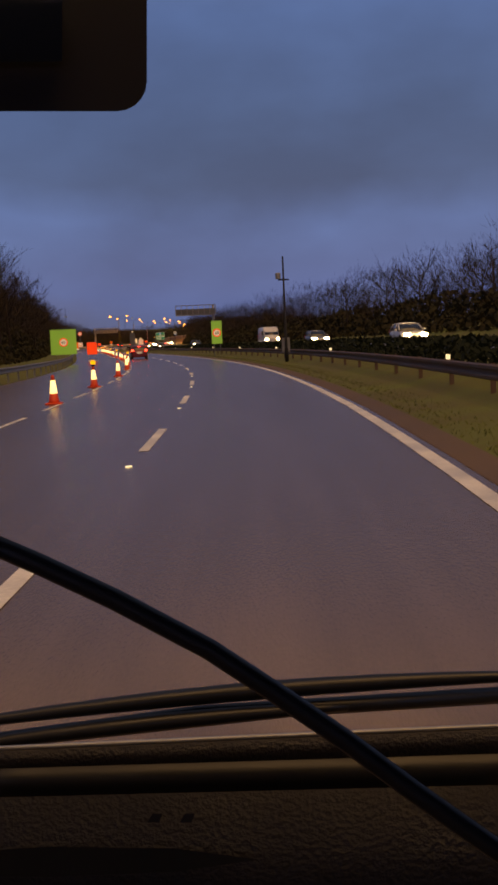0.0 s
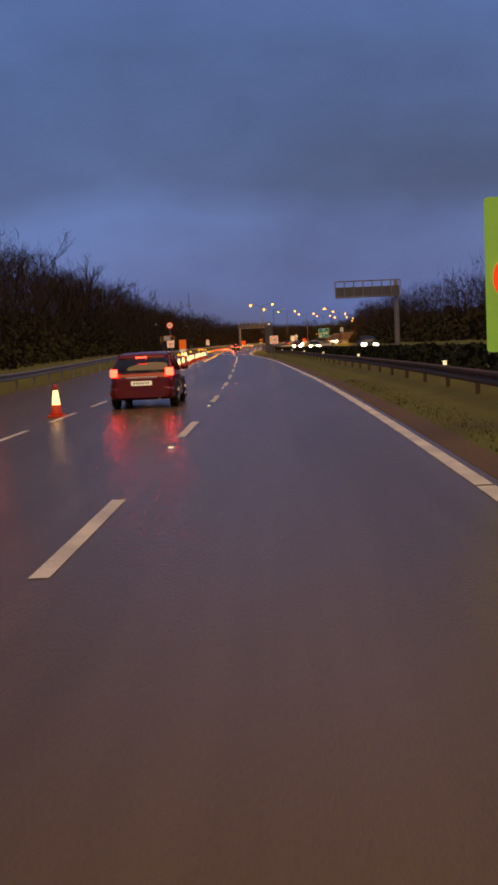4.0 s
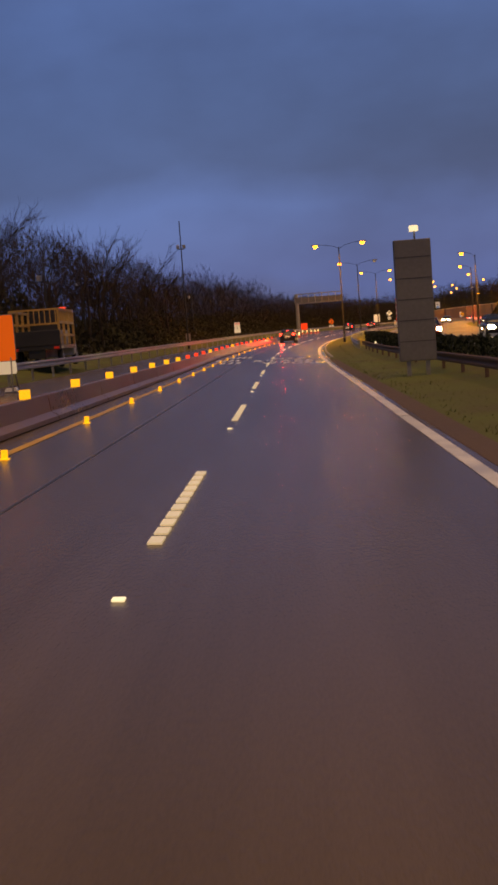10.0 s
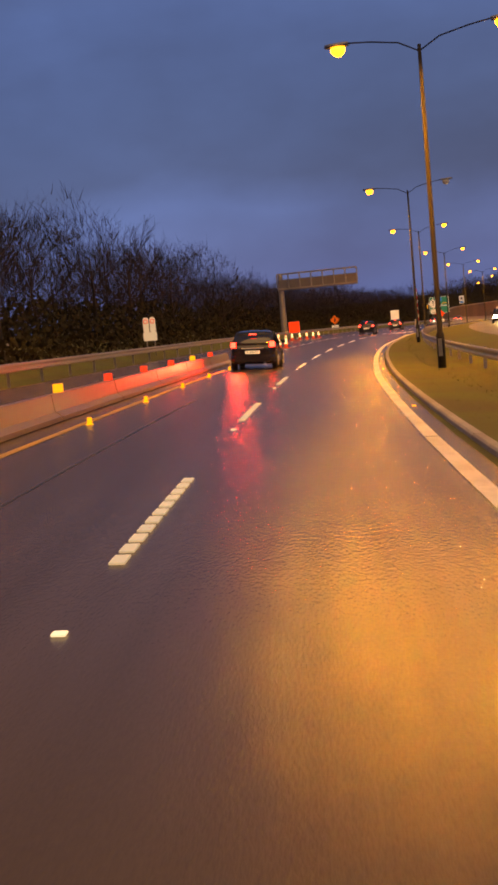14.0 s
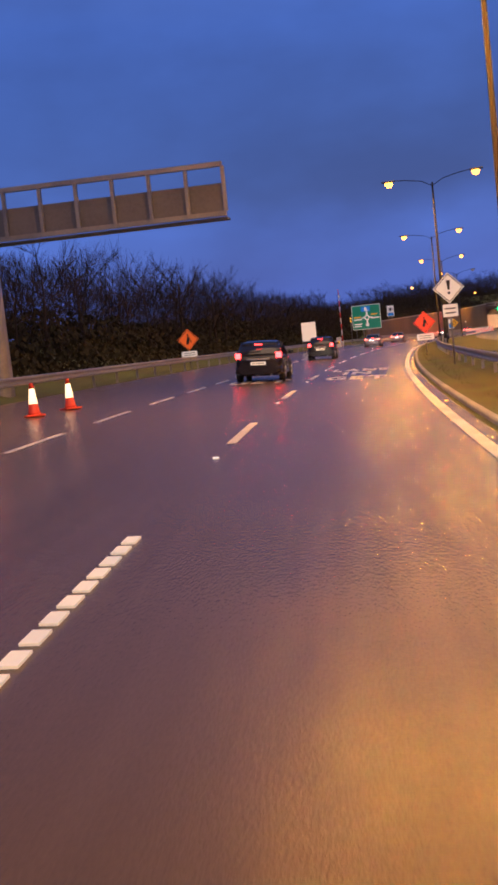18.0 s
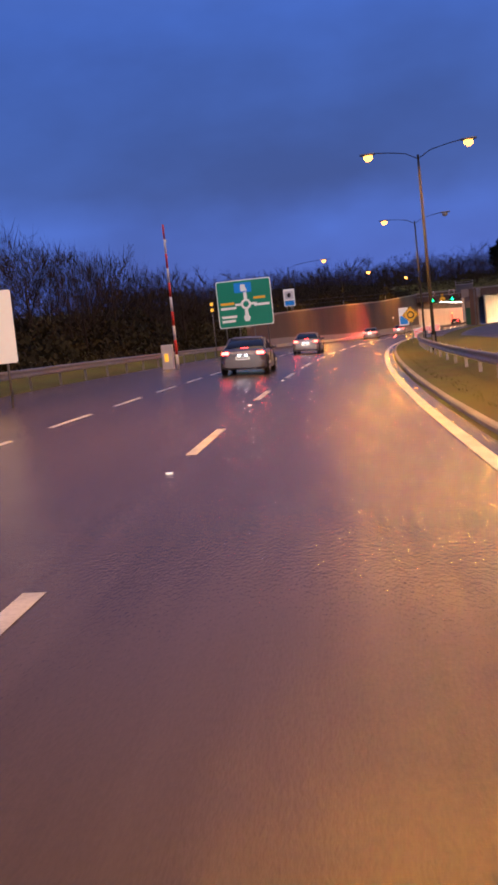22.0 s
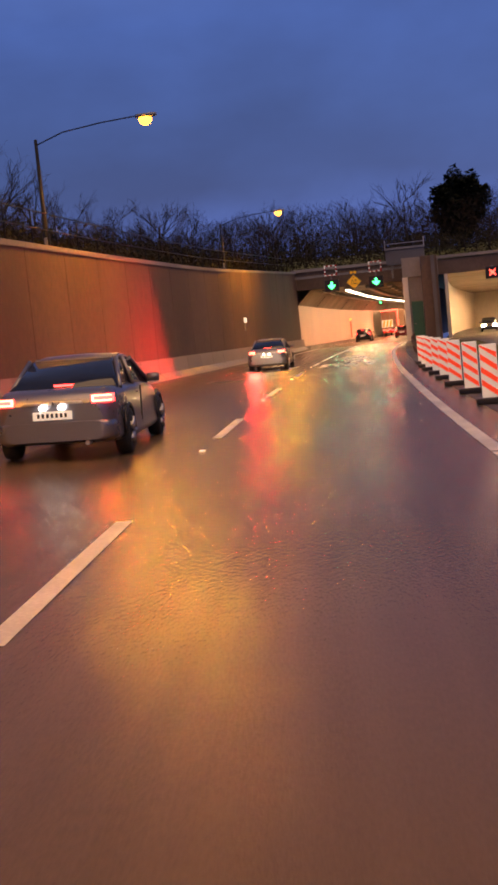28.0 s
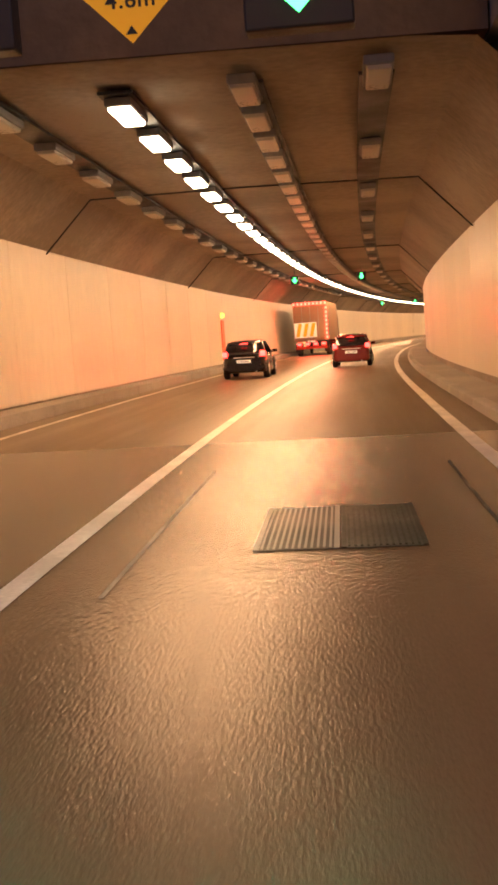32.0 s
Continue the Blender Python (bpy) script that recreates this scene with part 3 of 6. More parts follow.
for text, s, o0, o1, ln in (("W'FORD", 278.5, -0.40, 3.0, 2.9), ("R'LARE", 282.6, -0.95, 2.45, 3.0), ("N", 287.0, 0.07, 0.68, 2.45), ("2", 287.2, 0.75, 1.34, 2.3), ("5", 287.4, 1.41, 2.09, 2.2),
                            ("GET", 430.6, 0.55, 2.7, 2.8), ("IN", 435.4, 1.0, 2.1, 2.8), ("LANE", 439.5, 0.42, 2.75, 2.6),
                            ("STAY", 657.3, 0.37, 2.92, 3.3), ("IN", 662.8, 1.35, 2.25, 2.9), ("LANE", 667.9, 0.55, 2.35, 2.8),
                            ("GET", 430.6, -2.9, -0.8, 2.8), ("STAY", 657.4, -3.0, -0.7, 3.1), ("IN", 662.8, -2.4, -1.5, 2.9)):
    road_text(text, s, o0, o1, ln)
# writing on the nearside lane that cannot be read
for s0, o0, w in ((279.6, -3.0, 1.6), (284.6, -3.2, 1.5), (290.5, -2.7, 1.4)):
    for j in range(4):
        part("worn_lettering", quad_mark(s0, s0 + 2.9, o0 + j * w / 4, o0 + j * w / 4 + 0.2, n=2), "paint", road)

tagged(part("apron", sweep(lambda s: [(lane(s) + 0.74, 0.004), (5.5, 0.01), (7.4, 0.02)], 598, 708.5, 5.0), "old_asphalt"), "dull paved apron beside the tunnel approach", "pavement", kind="structure")

# joints, patches and drains in the carriageway
part("joint", quad_mark(165, 330, -1.61, -1.575, z=0.003, n=40), "old_asphalt", road, "dark tarred joint between paving strips")
part("expansion_slot", sweep(rect(-3.4, 3.6, 0.002, 0.008), 649.0, 649.25, 1, closed=True), "dark", road, "dark expansion slot across the road")


def drain_grate(s, o, bars, label):
    g = thing("drain_grate", FR(s, o, 0.003), label, "drain", "drain grates")
    part("frame", loft([[(x * 0.31, y * 0.97, z) for x, y in ((-1, -1), (1, -1), (1, 1), (-1, 1))] for z in (0.0, 0.003)]), "dark", g)
    for x in (-0.31, 0.27):
        part("edge", boxed(x, -0.97, 0.003, x + 0.04, 0.97, 0.012), bars, g)
    for j in range(12):
        part("bar", boxed(-0.26 + j * 0.045, -0.93, 0.004, -0.26 + j * 0.045 + 0.018, 0.93, 0.011), bars, g)


drain_grate(702.45, 1.78, "steel", "worn bright iron drain grate set flush in the road")
drain_grate(702.45, 2.41, "grate", "dark iron drain grate set flush in the road")
for o in (0.05, 0.62, 3.3):
    part("slab_joint", quad_mark(700.2, 706.5, o, o + 0.035, z=0.004, n=2), "dark", road)

# kerb of the median, stone by stone
kerb = tagged(new("kerb"), "pale concrete kerb along the central verge", "kerb", kind="structure")
for s0 in np.arange(286, 596, 1.5):
    part("kerb_stone", sweep(lambda s: [(lane(s) + 0.42, -0.02), (lane(s) + 0.43, 0.10), (lane(s) + 0.46, 0.125), (lane(s) + 0.57, 0.125), (lane(s) + 0.57, -0.02)], s0, s0 + 1.485, 1.5, closed=True), "kerb", kerb)

verge = tagged(part("verge", sweep(lambda s: [(lane(s) + 0.30, -0.03), (lane(s) + 0.55, 0.03 if s < 284 else 0.11), (4.6, 0.10), (5.6, 0.16), (7.0, 0.14 + 0.5 * opp_z(s)), (9.65, opp_z(s) - 0.015)], -120, 600, 5.0), "grass"),
               "strip of short green grass on the central verge", "grass verge", kind="structure")
part("earth_edge", sweep(lambda s: [(lane(s) + 0.22, 0.004), (lane(s) + 0.62, 0.05)], -60, 284, 5.0), "soil", verge, "bare brown earth beside the edge line")


def grass_tufts():
    rng = random.Random(3)
    verts, faces = [], []
    for _ in range(26000):
        s = rng.uniform(-4, 590) if rng.random() < 0.6 else rng.uniform(-4, 130)
        lo = lane(s) + (0.65 if s < 284 else 0.62)
        o = lo + (5.5 - lo) * rng.random()
        p, a, h, w = P(s, o, 0.05 if o < 4.6 else 0.09), rng.uniform(0, 6.28), rng.uniform(0.03, 0.085), rng.uniform(0.010, 0.024)
        d, e = Vector((math.cos(a), math.sin(a), 0)) * w, Vector((rng.uniform(-0.06, 0.06), rng.uniform(-0.06, 0.06), h))
        i = len(verts)
        verts += [p - d, p + d, p + e]
        faces.append((i, i + 1, i + 2))
    me = bpy.data.meshes.new("grass_tufts")
    me.from_pydata(verts, [], faces)
    return tagged(place("grass_tufts", me, "blade"), "short damp tufts of grass on the verge", "grass", kind="stuff")


grass_tufts()


# ---- guard rails ----
W_BEAM = [(0.0, 0.43), (-0.04, 0.46), (-0.04, 0.51), (0.02, 0.555), (0.02, 0.60), (-0.04, 0.645), (-0.04, 0.70), (0.0, 0.73), (0.012, 0.73), (-0.026, 0.70), (-0.026, 0.645), (0.034, 0.60), (0.034, 0.555), (-0.026, 0.51), (-0.026, 0.46), (0.012, 0.43)]


def post_mesh(h=0.74):
    bm = bmesh.new()
    box(bm, -0.05, -0.02, -0.1, 0.05, -0.012, h)
    box(bm, -0.05, 0.012, -0.1, 0.05, 0.02, h)
    box(bm, -0.006, -0.012, -0.1, 0.006, 0.012, h)
    me = bpy.data.meshes.new("post")
    bm.to_mesh(me)
    bm.free()
    return me


def guard_rail(s0, s1, o, mat, label, z=0.0, side=1, step=4.0, reflect=None):
    of = o if callable(o) else (lambda s: o)
    g = tagged(new("guard_rail"), label, "guard rail", "roadside guard rails")
    for a in np.arange(s0, s1 - 0.1, 12.0):
        b = min(a + 12.03, s1)
        part("beam", sweep(lambda s: [(of(s) + side * q, w + z) for q, w in W_BEAM], a, b, 4.0, closed=True), mat, g)
    me = post_mesh()
    me.materials.append(M[mat])
    for a in np.arange(s0 + 1, s1, step):
        ob = place("post", me, None, g)
        ob.matrix_world = F(a, of(a) + side * 0.09, z)
    if reflect:
        rm = bpy.data.meshes.new("reflector")
        bm = boxed(-0.05, -0.01, 0.0, 0.05, 0.01, 0.11, bevel=0.008)
        bm.to_mesh(rm)
        bm.free()
        rm.materials.append(M[reflect])
        for a in np.arange(s0 + 9, s1, 24.0):
            ob = place("reflector", rm, None, g)
            ob.matrix_world = F(a, of(a) + side * 0.02, z + 0.74)
    return g


guard_rail(-60, 300, 6.05, "rust", "weathered brown steel guard rail on posts in the grass verge", 0.1, reflect="glint_w")
guard_rail(300, 612, 5.75, "steel", "grey galvanised guard rail on posts behind the kerb", 0.1)
guard_rail(216, 590, lambda s: -9.2, "steel", "long pale guard rail beside the nearside shoulder", 0.0, side=-1)
guard_rail(-60, 214, lambda s: -9.0, "dull", "dull grey guard rail at the foot of the trees", 0.0, side=-1)
guard_rail(655, 708, lambda s: 4.9, "rust", "low steel rail in front of the tunnel pier", 0.0)


# ---- retaining wall and tunnel ----
wall = tagged(new("retaining_wall"), "tall brown stained concrete wall of the tunnel approach", "retaining wall", kind="structure")
for a in np.arange(585.0, PORTAL - 0.1, 4.0):
    b = min(a + 3.965, PORTAL)
    part("panel", sweep(lambda s: rect(wall_o(s) - 0.35, wall_o(s), -0.05, wall_top(s)), a, b, 4.0, closed=True), "wall", wall)
    part("coping", sweep(lambda s: rect(wall_o(s) - 0.42, wall_o(s) + 0.06, wall_top(s), wall_top(s) + 0.18), a, b + 0.02, 4.0, closed=True), "concrete", wall)
foot = tagged(new("safety_barrier"), "low concrete safety barrier along the foot of the wall", "barrier", kind="structure")
for a in np.arange(590.0, PORTAL - 0.1, 3.0):
    b = min(a + 2.97, PORTAL)
    part("segment", sweep(lambda s: [(wall_o(s) + 0.02, 0.0), (wall_o(s) + 0.55, 0.0), (wall_o(s) + 0.50, 0.10), (wall_o(s) + 0.28, 0.30), (wall_o(s) + 0.20, 0.95), (wall_o(s) + 0.02, 0.95)], a, b, 3.0, closed=True), "wet_concrete", foot)

# fence on the wall's top
fence = tagged(new("parapet_fence"), "slender steel fence along the top of the wall", "fence")
for a in np.arange(600, PORTAL - 1, 2.5):
    part("post", tubed([P(a, wall_o(a) - 0.2, wall_top(a) + 0.15), P(a, wall_o(a) - 0.2, wall_top(a) + 1.35)], 0.03, 6), "pole", fence)
for h in (0.75, 1.3):
    part("rail", tubed([P(a, wall_o(a) - 0.2, wall_top(a) + h) for a in np.arange(600, PORTAL - 1, 5.0)], 0.022, 6), "pole", fence)

LEFT, RIGHT, HAUNCH, TOP = -5.35, 5.45, 4.05, 5.35
END = 955.0

tunnel = tagged(new("tunnel_wall"), "cream tunnel wall panels, lit orange, with thin dark joints", "tunnel wall", kind="structure")
for side, o in ((-1, LEFT), (1, RIGHT)):
    for i, a in enumerate(np.arange(PORTAL, END, 5.0)):
        part("panel", sweep(rect(o, o + side * 0.06, 0.35 if side > 0 else 0.3, HAUNCH), a, a + 4.97, 2.5, closed=True), "clad", tunnel)
    part("backing", sweep(rect(o + side * 0.065, o + side * 0.6, -0.05, TOP + 0.6), PORTAL, END, 5.0, closed=True), "ceiling", tunnel)
for s0, o, w in ((753, LEFT, 0.9), (803, LEFT, 0.9)):
    niche = part("niche_frame", sweep(rect(o + 0.0, o + 0.05, 0.5, 2.6), s0, s0 + w, 1.0, closed=True), "fire", tunnel, "red emergency niche frame")
    part("niche_lamp", sweep(rect(o, o + 0.12, 2.75, 2.95), s0 + 0.3, s0 + 0.6, 1.0, closed=True), "lamp", tunnel)

walkway = tagged(new("walkway"), "raised concrete walkway with pale kerb beside the tunnel wall", "walkway", kind="structure")
for a in np.arange(690.0, END, 5.0):
    part("kerb_block", sweep(lambda s: [(lane(s) + 0.62, 0.0), (lane(s) + 0.64, 0.16), (lane(s) + 0.68, 0.18), (lane(s) + 0.85, 0.18), (lane(s) + 0.85, 0.0)], a, a + 4.96, 2.5, closed=True), "kerb", walkway)
    part("slab", sweep(lambda s: rect(lane(s) + 0.86, RIGHT - 0.005, 0.0, 0.172), a, a + 4.97, 2.5, closed=True), "concrete", walkway)
for a in np.arange(PORTAL, END, 5.0):
    part("kerb_block", sweep(rect(LEFT + 0.005, LEFT + 0.75, 0.0, 0.26), a, a + 4.96, 2.5, closed=True), "kerb", walkway)

ceiling = part("ceiling", sweep([(LEFT - 0.05, HAUNCH), (LEFT + 1.25, TOP - 0.05), (-3.35, TOP), (-2.55, TOP), (3.4, TOP), (RIGHT - 1.25, TOP - 0.05), (RIGHT + 0.05, HAUNCH)], PORTAL, END, 5.0), "ceiling")
tagged(ceiling, "brown concrete tunnel ceiling with sloping haunches and cable ducts", "ceiling", kind="structure")
duct = tagged(new("cable_tray"), "long steel cable trays under the tunnel ceiling", "cable tray", kind="structure")
for o in (-2.95, -0.95, 1.0, 2.92):
    part("tray", sweep(rect(o - 0.26, o + 0.26, TOP - 0.12, TOP - 0.07), PORTAL + 1.5, END - 20, 5.0, closed=True), "dark", duct)
rib = tagged(new("ceiling_conduit"), "thin conduits that cross the tunnel ceiling", "conduit", kind="structure")
for a in np.arange(722, 900, 22.0):
    part("conduit", tubed([P(a, q, z) for q, z in ((LEFT + 0.05, HAUNCH - 0.1), (LEFT + 1.3, TOP - 0.12), (0, TOP - 0.08), (RIGHT - 1.3, TOP - 0.12), (RIGHT - 0.05, HAUNCH - 0.1))], 0.022, 6), "dark", rib)


def tunnel_lamp_mesh(name, lit):
    bm = boxed(-0.17, -0.66, 0.0, 0.17, 0.66, 0.10, bevel=0.03)
    me = bpy.data.meshes.new(name)
    bm.to_mesh(me)
    bm.free()
    me.materials.append(M["led" if lit else "unlit"])
    return me


lit_lens, dull_lens = tunnel_lamp_mesh("lens", True), tunnel_lamp_mesh("lens", False)
body_me = bpy.data.meshes.new("housing")
_b = boxed(-0.21, -0.72, 0.06, 0.21, 0.72, 0.20, bevel=0.03)
_b.to_mesh(body_me)
_b.free()
body_me.materials.append(M["dull"])
for o, lit, gap, first in ((-0.95, True, 2.6, 2.4), (1.0, False, 2.2, 1.5), (2.92, False, 6.6, 1.0), (-2.95, False, 3.4, 2.2)):
    for a in np.arange(PORTAL + first, 950 if lit else 800, gap):
        g = thing("tunnel_lamp", F(a, o, TOP - 0.32), "bright warm tunnel lamp in a row" if lit else "unlit rectangular tunnel lamp under the ceiling", "tunnel lamp",
                  "lit row of tunnel lamps" if lit else "unlit rows of tunnel lamps")
        place("lens", lit_lens if lit else dull_lens, None, g)
        place("housing", body_me, None, g)
for a in np.arange(PORTAL + 9, 950, 16.0):
    li = new("tunnel_light", bpy.data.lights.new("tunnel_light", "AREA"))
    li.data.shape, li.data.size, li.data.size_y = "RECTANGLE", 0.4, 16.0
    li.data.energy, li.data.color = 850, (1.0, 0.50, 0.21)
    li.matrix_world = F(a, -0.95, TOP - 0.36)

tunnel_end = tagged(part("tunnel_end_wall", sweep(rect(LEFT - 0.5, RIGHT + 0.5, -0.1, TOP + 0.6), END, END + 0.5, 1.0, closed=True), "clad"), "cream wall where the tunnel bends away", "wall", kind="structure")

# portal: lintel, pier with a green door, second bore
portal = tagged(new("portal_wall"), "brown concrete portal face over the tunnel mouth", "portal", kind="structure")


def portal_block(name, o0, o1, z0, z1, mat, d0=0.0, d1=0.8, label=""):
    return part(name, sweep(rect(o0, o1, z0, z1), PORTAL + d0, PORTAL + d1, 4.0, closed=True), mat, portal, label)


portal_block("lintel", LEFT - 0.4, 4.35, TOP + 0.02, 6.95, "wall")
portal_block("lintel_edge", LEFT - 0.4, 22.0, 6.95, 7.2, "concrete", -0.15, 0.9)
portal_block("lintel", 4.38, 7.3, TOP + 0.02, 6.95, "concrete", -7.6)
portal_block("lintel", 7.32, 21.0, TOP + 0.3, 6.95, "wall")
part("pier", sweep(lambda s: rect(4.28 + 1.14 * smooth(PORTAL - 10, PORTAL + 4, s), 4.78 + 0.69 * smooth(PORTAL - 8, PORTAL, s), 0.0, TOP), PORTAL - 7.8, PORTAL + 3.0, 1.2, closed=True), "clad", portal, "pale end of the tunnel wall")
part("pier", sweep(rect(5.92, 7.25, -0.05, 6.94), PORTAL - 8.6, PORTAL - 6.0, 2.0, closed=True), "wall", portal)
part("downpipe", sweep(rect(6.75, 7.05, 0.1, 6.9), PORTAL - 8.9, PORTAL - 8.65, 1.0, closed=True), "back", portal, "dark square downpipe on the pier")
part("recess_wall", sweep(rect(4.80, 5.92, -0.05, TOP), PORTAL - 7.3, PORTAL - 6.8, 1.0, closed=True), "concrete", portal)
dd = part("door", sweep(rect(4.95, 5.86, 0.18, 3.35), PORTAL - 7.4, PORTAL - 7.31, 1.0, closed=True), "door", portal, "tall green steel service door")
part("door_handle", sweep(rect(5.05, 5.20, 1.5, 1.56), PORTAL - 7.46, PORTAL - 7.4, 1.0, closed=True), "steel", dd)
bore = tagged(new("opposite_tunnel_wall"), "lit cream walls of the second tunnel bore", "tunnel wall", kind="structure")
for side, o in ((-1, 8.1), (1, 20.6)):
    for a in np.arange(PORTAL, 800, 5.0):
        part("panel", sweep(rect(o, o + side * 0.3, -0.05, TOP + 0.3), a, a + 4.97, 2.5, closed=True), "clad", bore)
tagged(part("opposite_ceiling", sweep(rect(7.8, 20.9, TOP + 0.3, TOP + 0.6), PORTAL + 0.1, 800, 5.0, closed=True), "ceiling"), "brown ceiling of the second bore", "ceiling", kind="structure")
tagged(part("opposite_end_wall", sweep(rect(7.8, 20.9, -0.1, TOP + 0.6), 800, 800.5, 1.0, closed=True), "clad"), "pale wall deep in the second bore", "wall", kind="structure")
for a in np.arange(PORTAL + 3, 790, 2.4):
    g = thing("tunnel_lamp", F(a, 14.9, TOP - 0.05), "bright warm tunnel lamp in the second bore", "tunnel lamp", "lamps of the second bore")
    place("lens", lit_lens, None, g)
    place("housing", body_me, None, g)
for a in (PORTAL + 12, PORTAL + 40, PORTAL + 68):
    li = new("tunnel_light", bpy.data.lights.new("tunnel_light", "AREA"))
    li.data.shape, li.data.size, li.data.size_y = "RECTANGLE", 0.4, 24.0
    li.data.energy, li.data.color = 4200, (1.0, 0.54, 0.24)
    li.matrix_world = F(a, 14.9, TOP - 0.10)
bw = tagged(new("bank_wall"), "concrete wing wall beside the second bore", "retaining wall", kind="structure")
for a in np.arange(640.0, PORTAL - 0.1, 4.0):
    part("panel", sweep(lambda s: rect(21.0, 21.4, -0.05, 1.5 + 5.4 * smooth(640, 705, s)), a, a + 3.96, 4.0, closed=True), "wall", bw)
# fence over the portal
pf = tagged(new("portal_fence"), "thin wire fence on posts above the portal", "fence")
for o in np.arange(-5.6, 21, 2.2):
    part("post", tubed([P(PORTAL + 0.3, o, 7.2), P(PORTAL + 0.3, o, 8.5)], 0.03, 6), "pole", pf)
for h in (7.8, 8.45):
    part("rail", tubed([P(PORTAL + 0.3, o, h) for o in (-5.6, 4, 12, 20.2)], 0.02, 6), "pole", pf)


# ---- street lamps ----
def bowl(x, z):
    """The round glass bowl under a lamp head."""
    bm = bmesh.new()
    bmesh.ops.create_uvsphere(bm, u_segments=14, v_segments=9, radius=1.0)
    for v in bm.verts:
        v.co = Vector((x + v.co.x * 0.24, v.co.y * 0.22, z - 0.02 + v.co.z * 0.25 if v.co.z < 0 else z - 0.02 + v.co.z * 0.05))
    for f in bm.faces:
        f.smooth = True
    return bm


def street_lamp(s, o, arms, height=10.4, power=1.0, turn=0.0, lit=(True, True), label="", pole_z=0.0):
    g = thing("street_lamp", F(s, o, pole_z, turn), label, "street lamp", "sodium street lamps")
    h = height - pole_z
    part("column", tubed([(0, 0, -0.05), (0, 0, 1.2), (0, 0, 1.25), (0, 0, h - 0.3)], [0.13, 0.13, 0.09, 0.055], 10), "pole", g)
    part("base_door", boxed(-0.06, -0.145, 0.5, 0.06, -0.12, 1.05), "dull", g)
    for d, on in zip(arms, lit):
        side = 1 if d > 0 else -1
        part("arm", tubed([(0, 0, h - 0.5), (0.25 * d, 0, h - 0.15), (0.6 * d, 0, h + 0.02), (d - side * 0.3, 0, h + 0.1)], 0.024, 6), "pole", g)
        hd = part("lamp_head", loft([[(d + side * x, y * w, h + z) for y, z in ((-1, 0.04), (-0.8, 0.14), (0.8, 0.14), (1, 0.04))] for x, w in ((-0.35, 0.08), (-0.2, 0.15), (0.25, 0.16), (0.42, 0.06))]), "dull", g)
        part("lens", bowl(d, h), "lamp" if on else "unlit", hd)
        if on:
            li = new("sodium_light", bpy.data.lights.new("sodium_light", "SPOT"))
            li.data.energy, li.data.color, li.data.spot_size, li.data.spot_blend, li.data.shadow_soft_size = LAMP_W * power, SODIUM, radians(172), 0.25, 0.18
            li.matrix_world = F(s, o, height - 0.36, turn) @ look((d, 0, 0), (d + side * 0.8, 0, -9))
    return g


for s, o, lit in ((340.5, 4.9, (1, 1)), (380.5, 5.45, (1, 0)), (417.3, 5.45, (1, 1)), (458.9, 6.0, (1, 1)), (497.4, 6.1, (1, 1)), (535.8, 6.15, (1, 1)), (572.7, 6.3, (1, 0))):
    street_lamp(s, o, (-2.56, 2.56), turn=-14.0, lit=lit, label="tall double-armed street lamp glowing orange on the central verge")
for s, o in ((612, -5.6), (647, -4.4), (682, -3.1)):
    street_lamp(s, wall_o(s) - 1.2, (o - wall_o(s) + 1.2,), height=9.6, power=0.95, lit=(True,), label="single-armed orange street lamp on top of the wall", pole_z=wall_top(s) - 0.3)
# far lamps of the junction beside the road
for s, o in ((360, 17.5), (400, 18.5), (440, 19.0), (480, 20.0)):
    street_lamp(s, o + 3.0, (-1.6,), lit=(1,), height=9.6, label="orange street lamp beside the opposite carriageway")


# ---- signs ----
def posts(g, xs, h, y=0.05, r=0.035, mat="dull"):
    for x in xs:
        part("post", tubed([(x, y, -0.1), (x, y, h)], r, 8), mat, g)


def roundel(g, r, z, digits, x=0.0, y=-0.02, face="glow_white"):
    part("roundel", disc(r, y, thick=0.012, z=z, x=x), face, g)
    part("red_ring", ring_plate(r * 0.76, r, y - 0.014, z=z, x=x), "fire", g)
    if digits:
        w = r * 0.95
        lettering(digits, w, r * 0.68, "black", g, Matrix.Translation((x - w / 2, y - 0.006, z - r * 0.34)) @ UPRIGHT, name="digit")


def board_sign(name, s, o, w, z0, h, mat, label, legs=(-0.3, 0.3), frame_mat="dull", turn=0.0, radius=0.06, lean=0.0, category="road sign", group=""):
    g = thing(name, F(s, o, 0, turn), label, category, group)
    posts(g, [x * w for x in legs], z0 + h * 0.9)
    part("panel", outline_plate(rounded(w, h, radius, z0), 0.0, 0.02), mat, g)
    part("back_rail", boxed(-w * 0.45, 0.02, z0 + h * 0.3, w * 0.45, 0.05, z0 + h * 0.3 + 0.05), frame_mat, g)
    return g


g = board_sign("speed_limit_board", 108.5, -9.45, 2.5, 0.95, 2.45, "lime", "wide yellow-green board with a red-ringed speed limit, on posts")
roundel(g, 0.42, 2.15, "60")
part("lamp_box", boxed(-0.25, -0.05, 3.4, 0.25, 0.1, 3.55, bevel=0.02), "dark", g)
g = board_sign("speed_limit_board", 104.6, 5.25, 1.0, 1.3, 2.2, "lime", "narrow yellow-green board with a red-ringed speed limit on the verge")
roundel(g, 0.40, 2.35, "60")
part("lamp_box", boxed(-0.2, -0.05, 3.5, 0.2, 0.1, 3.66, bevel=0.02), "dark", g)


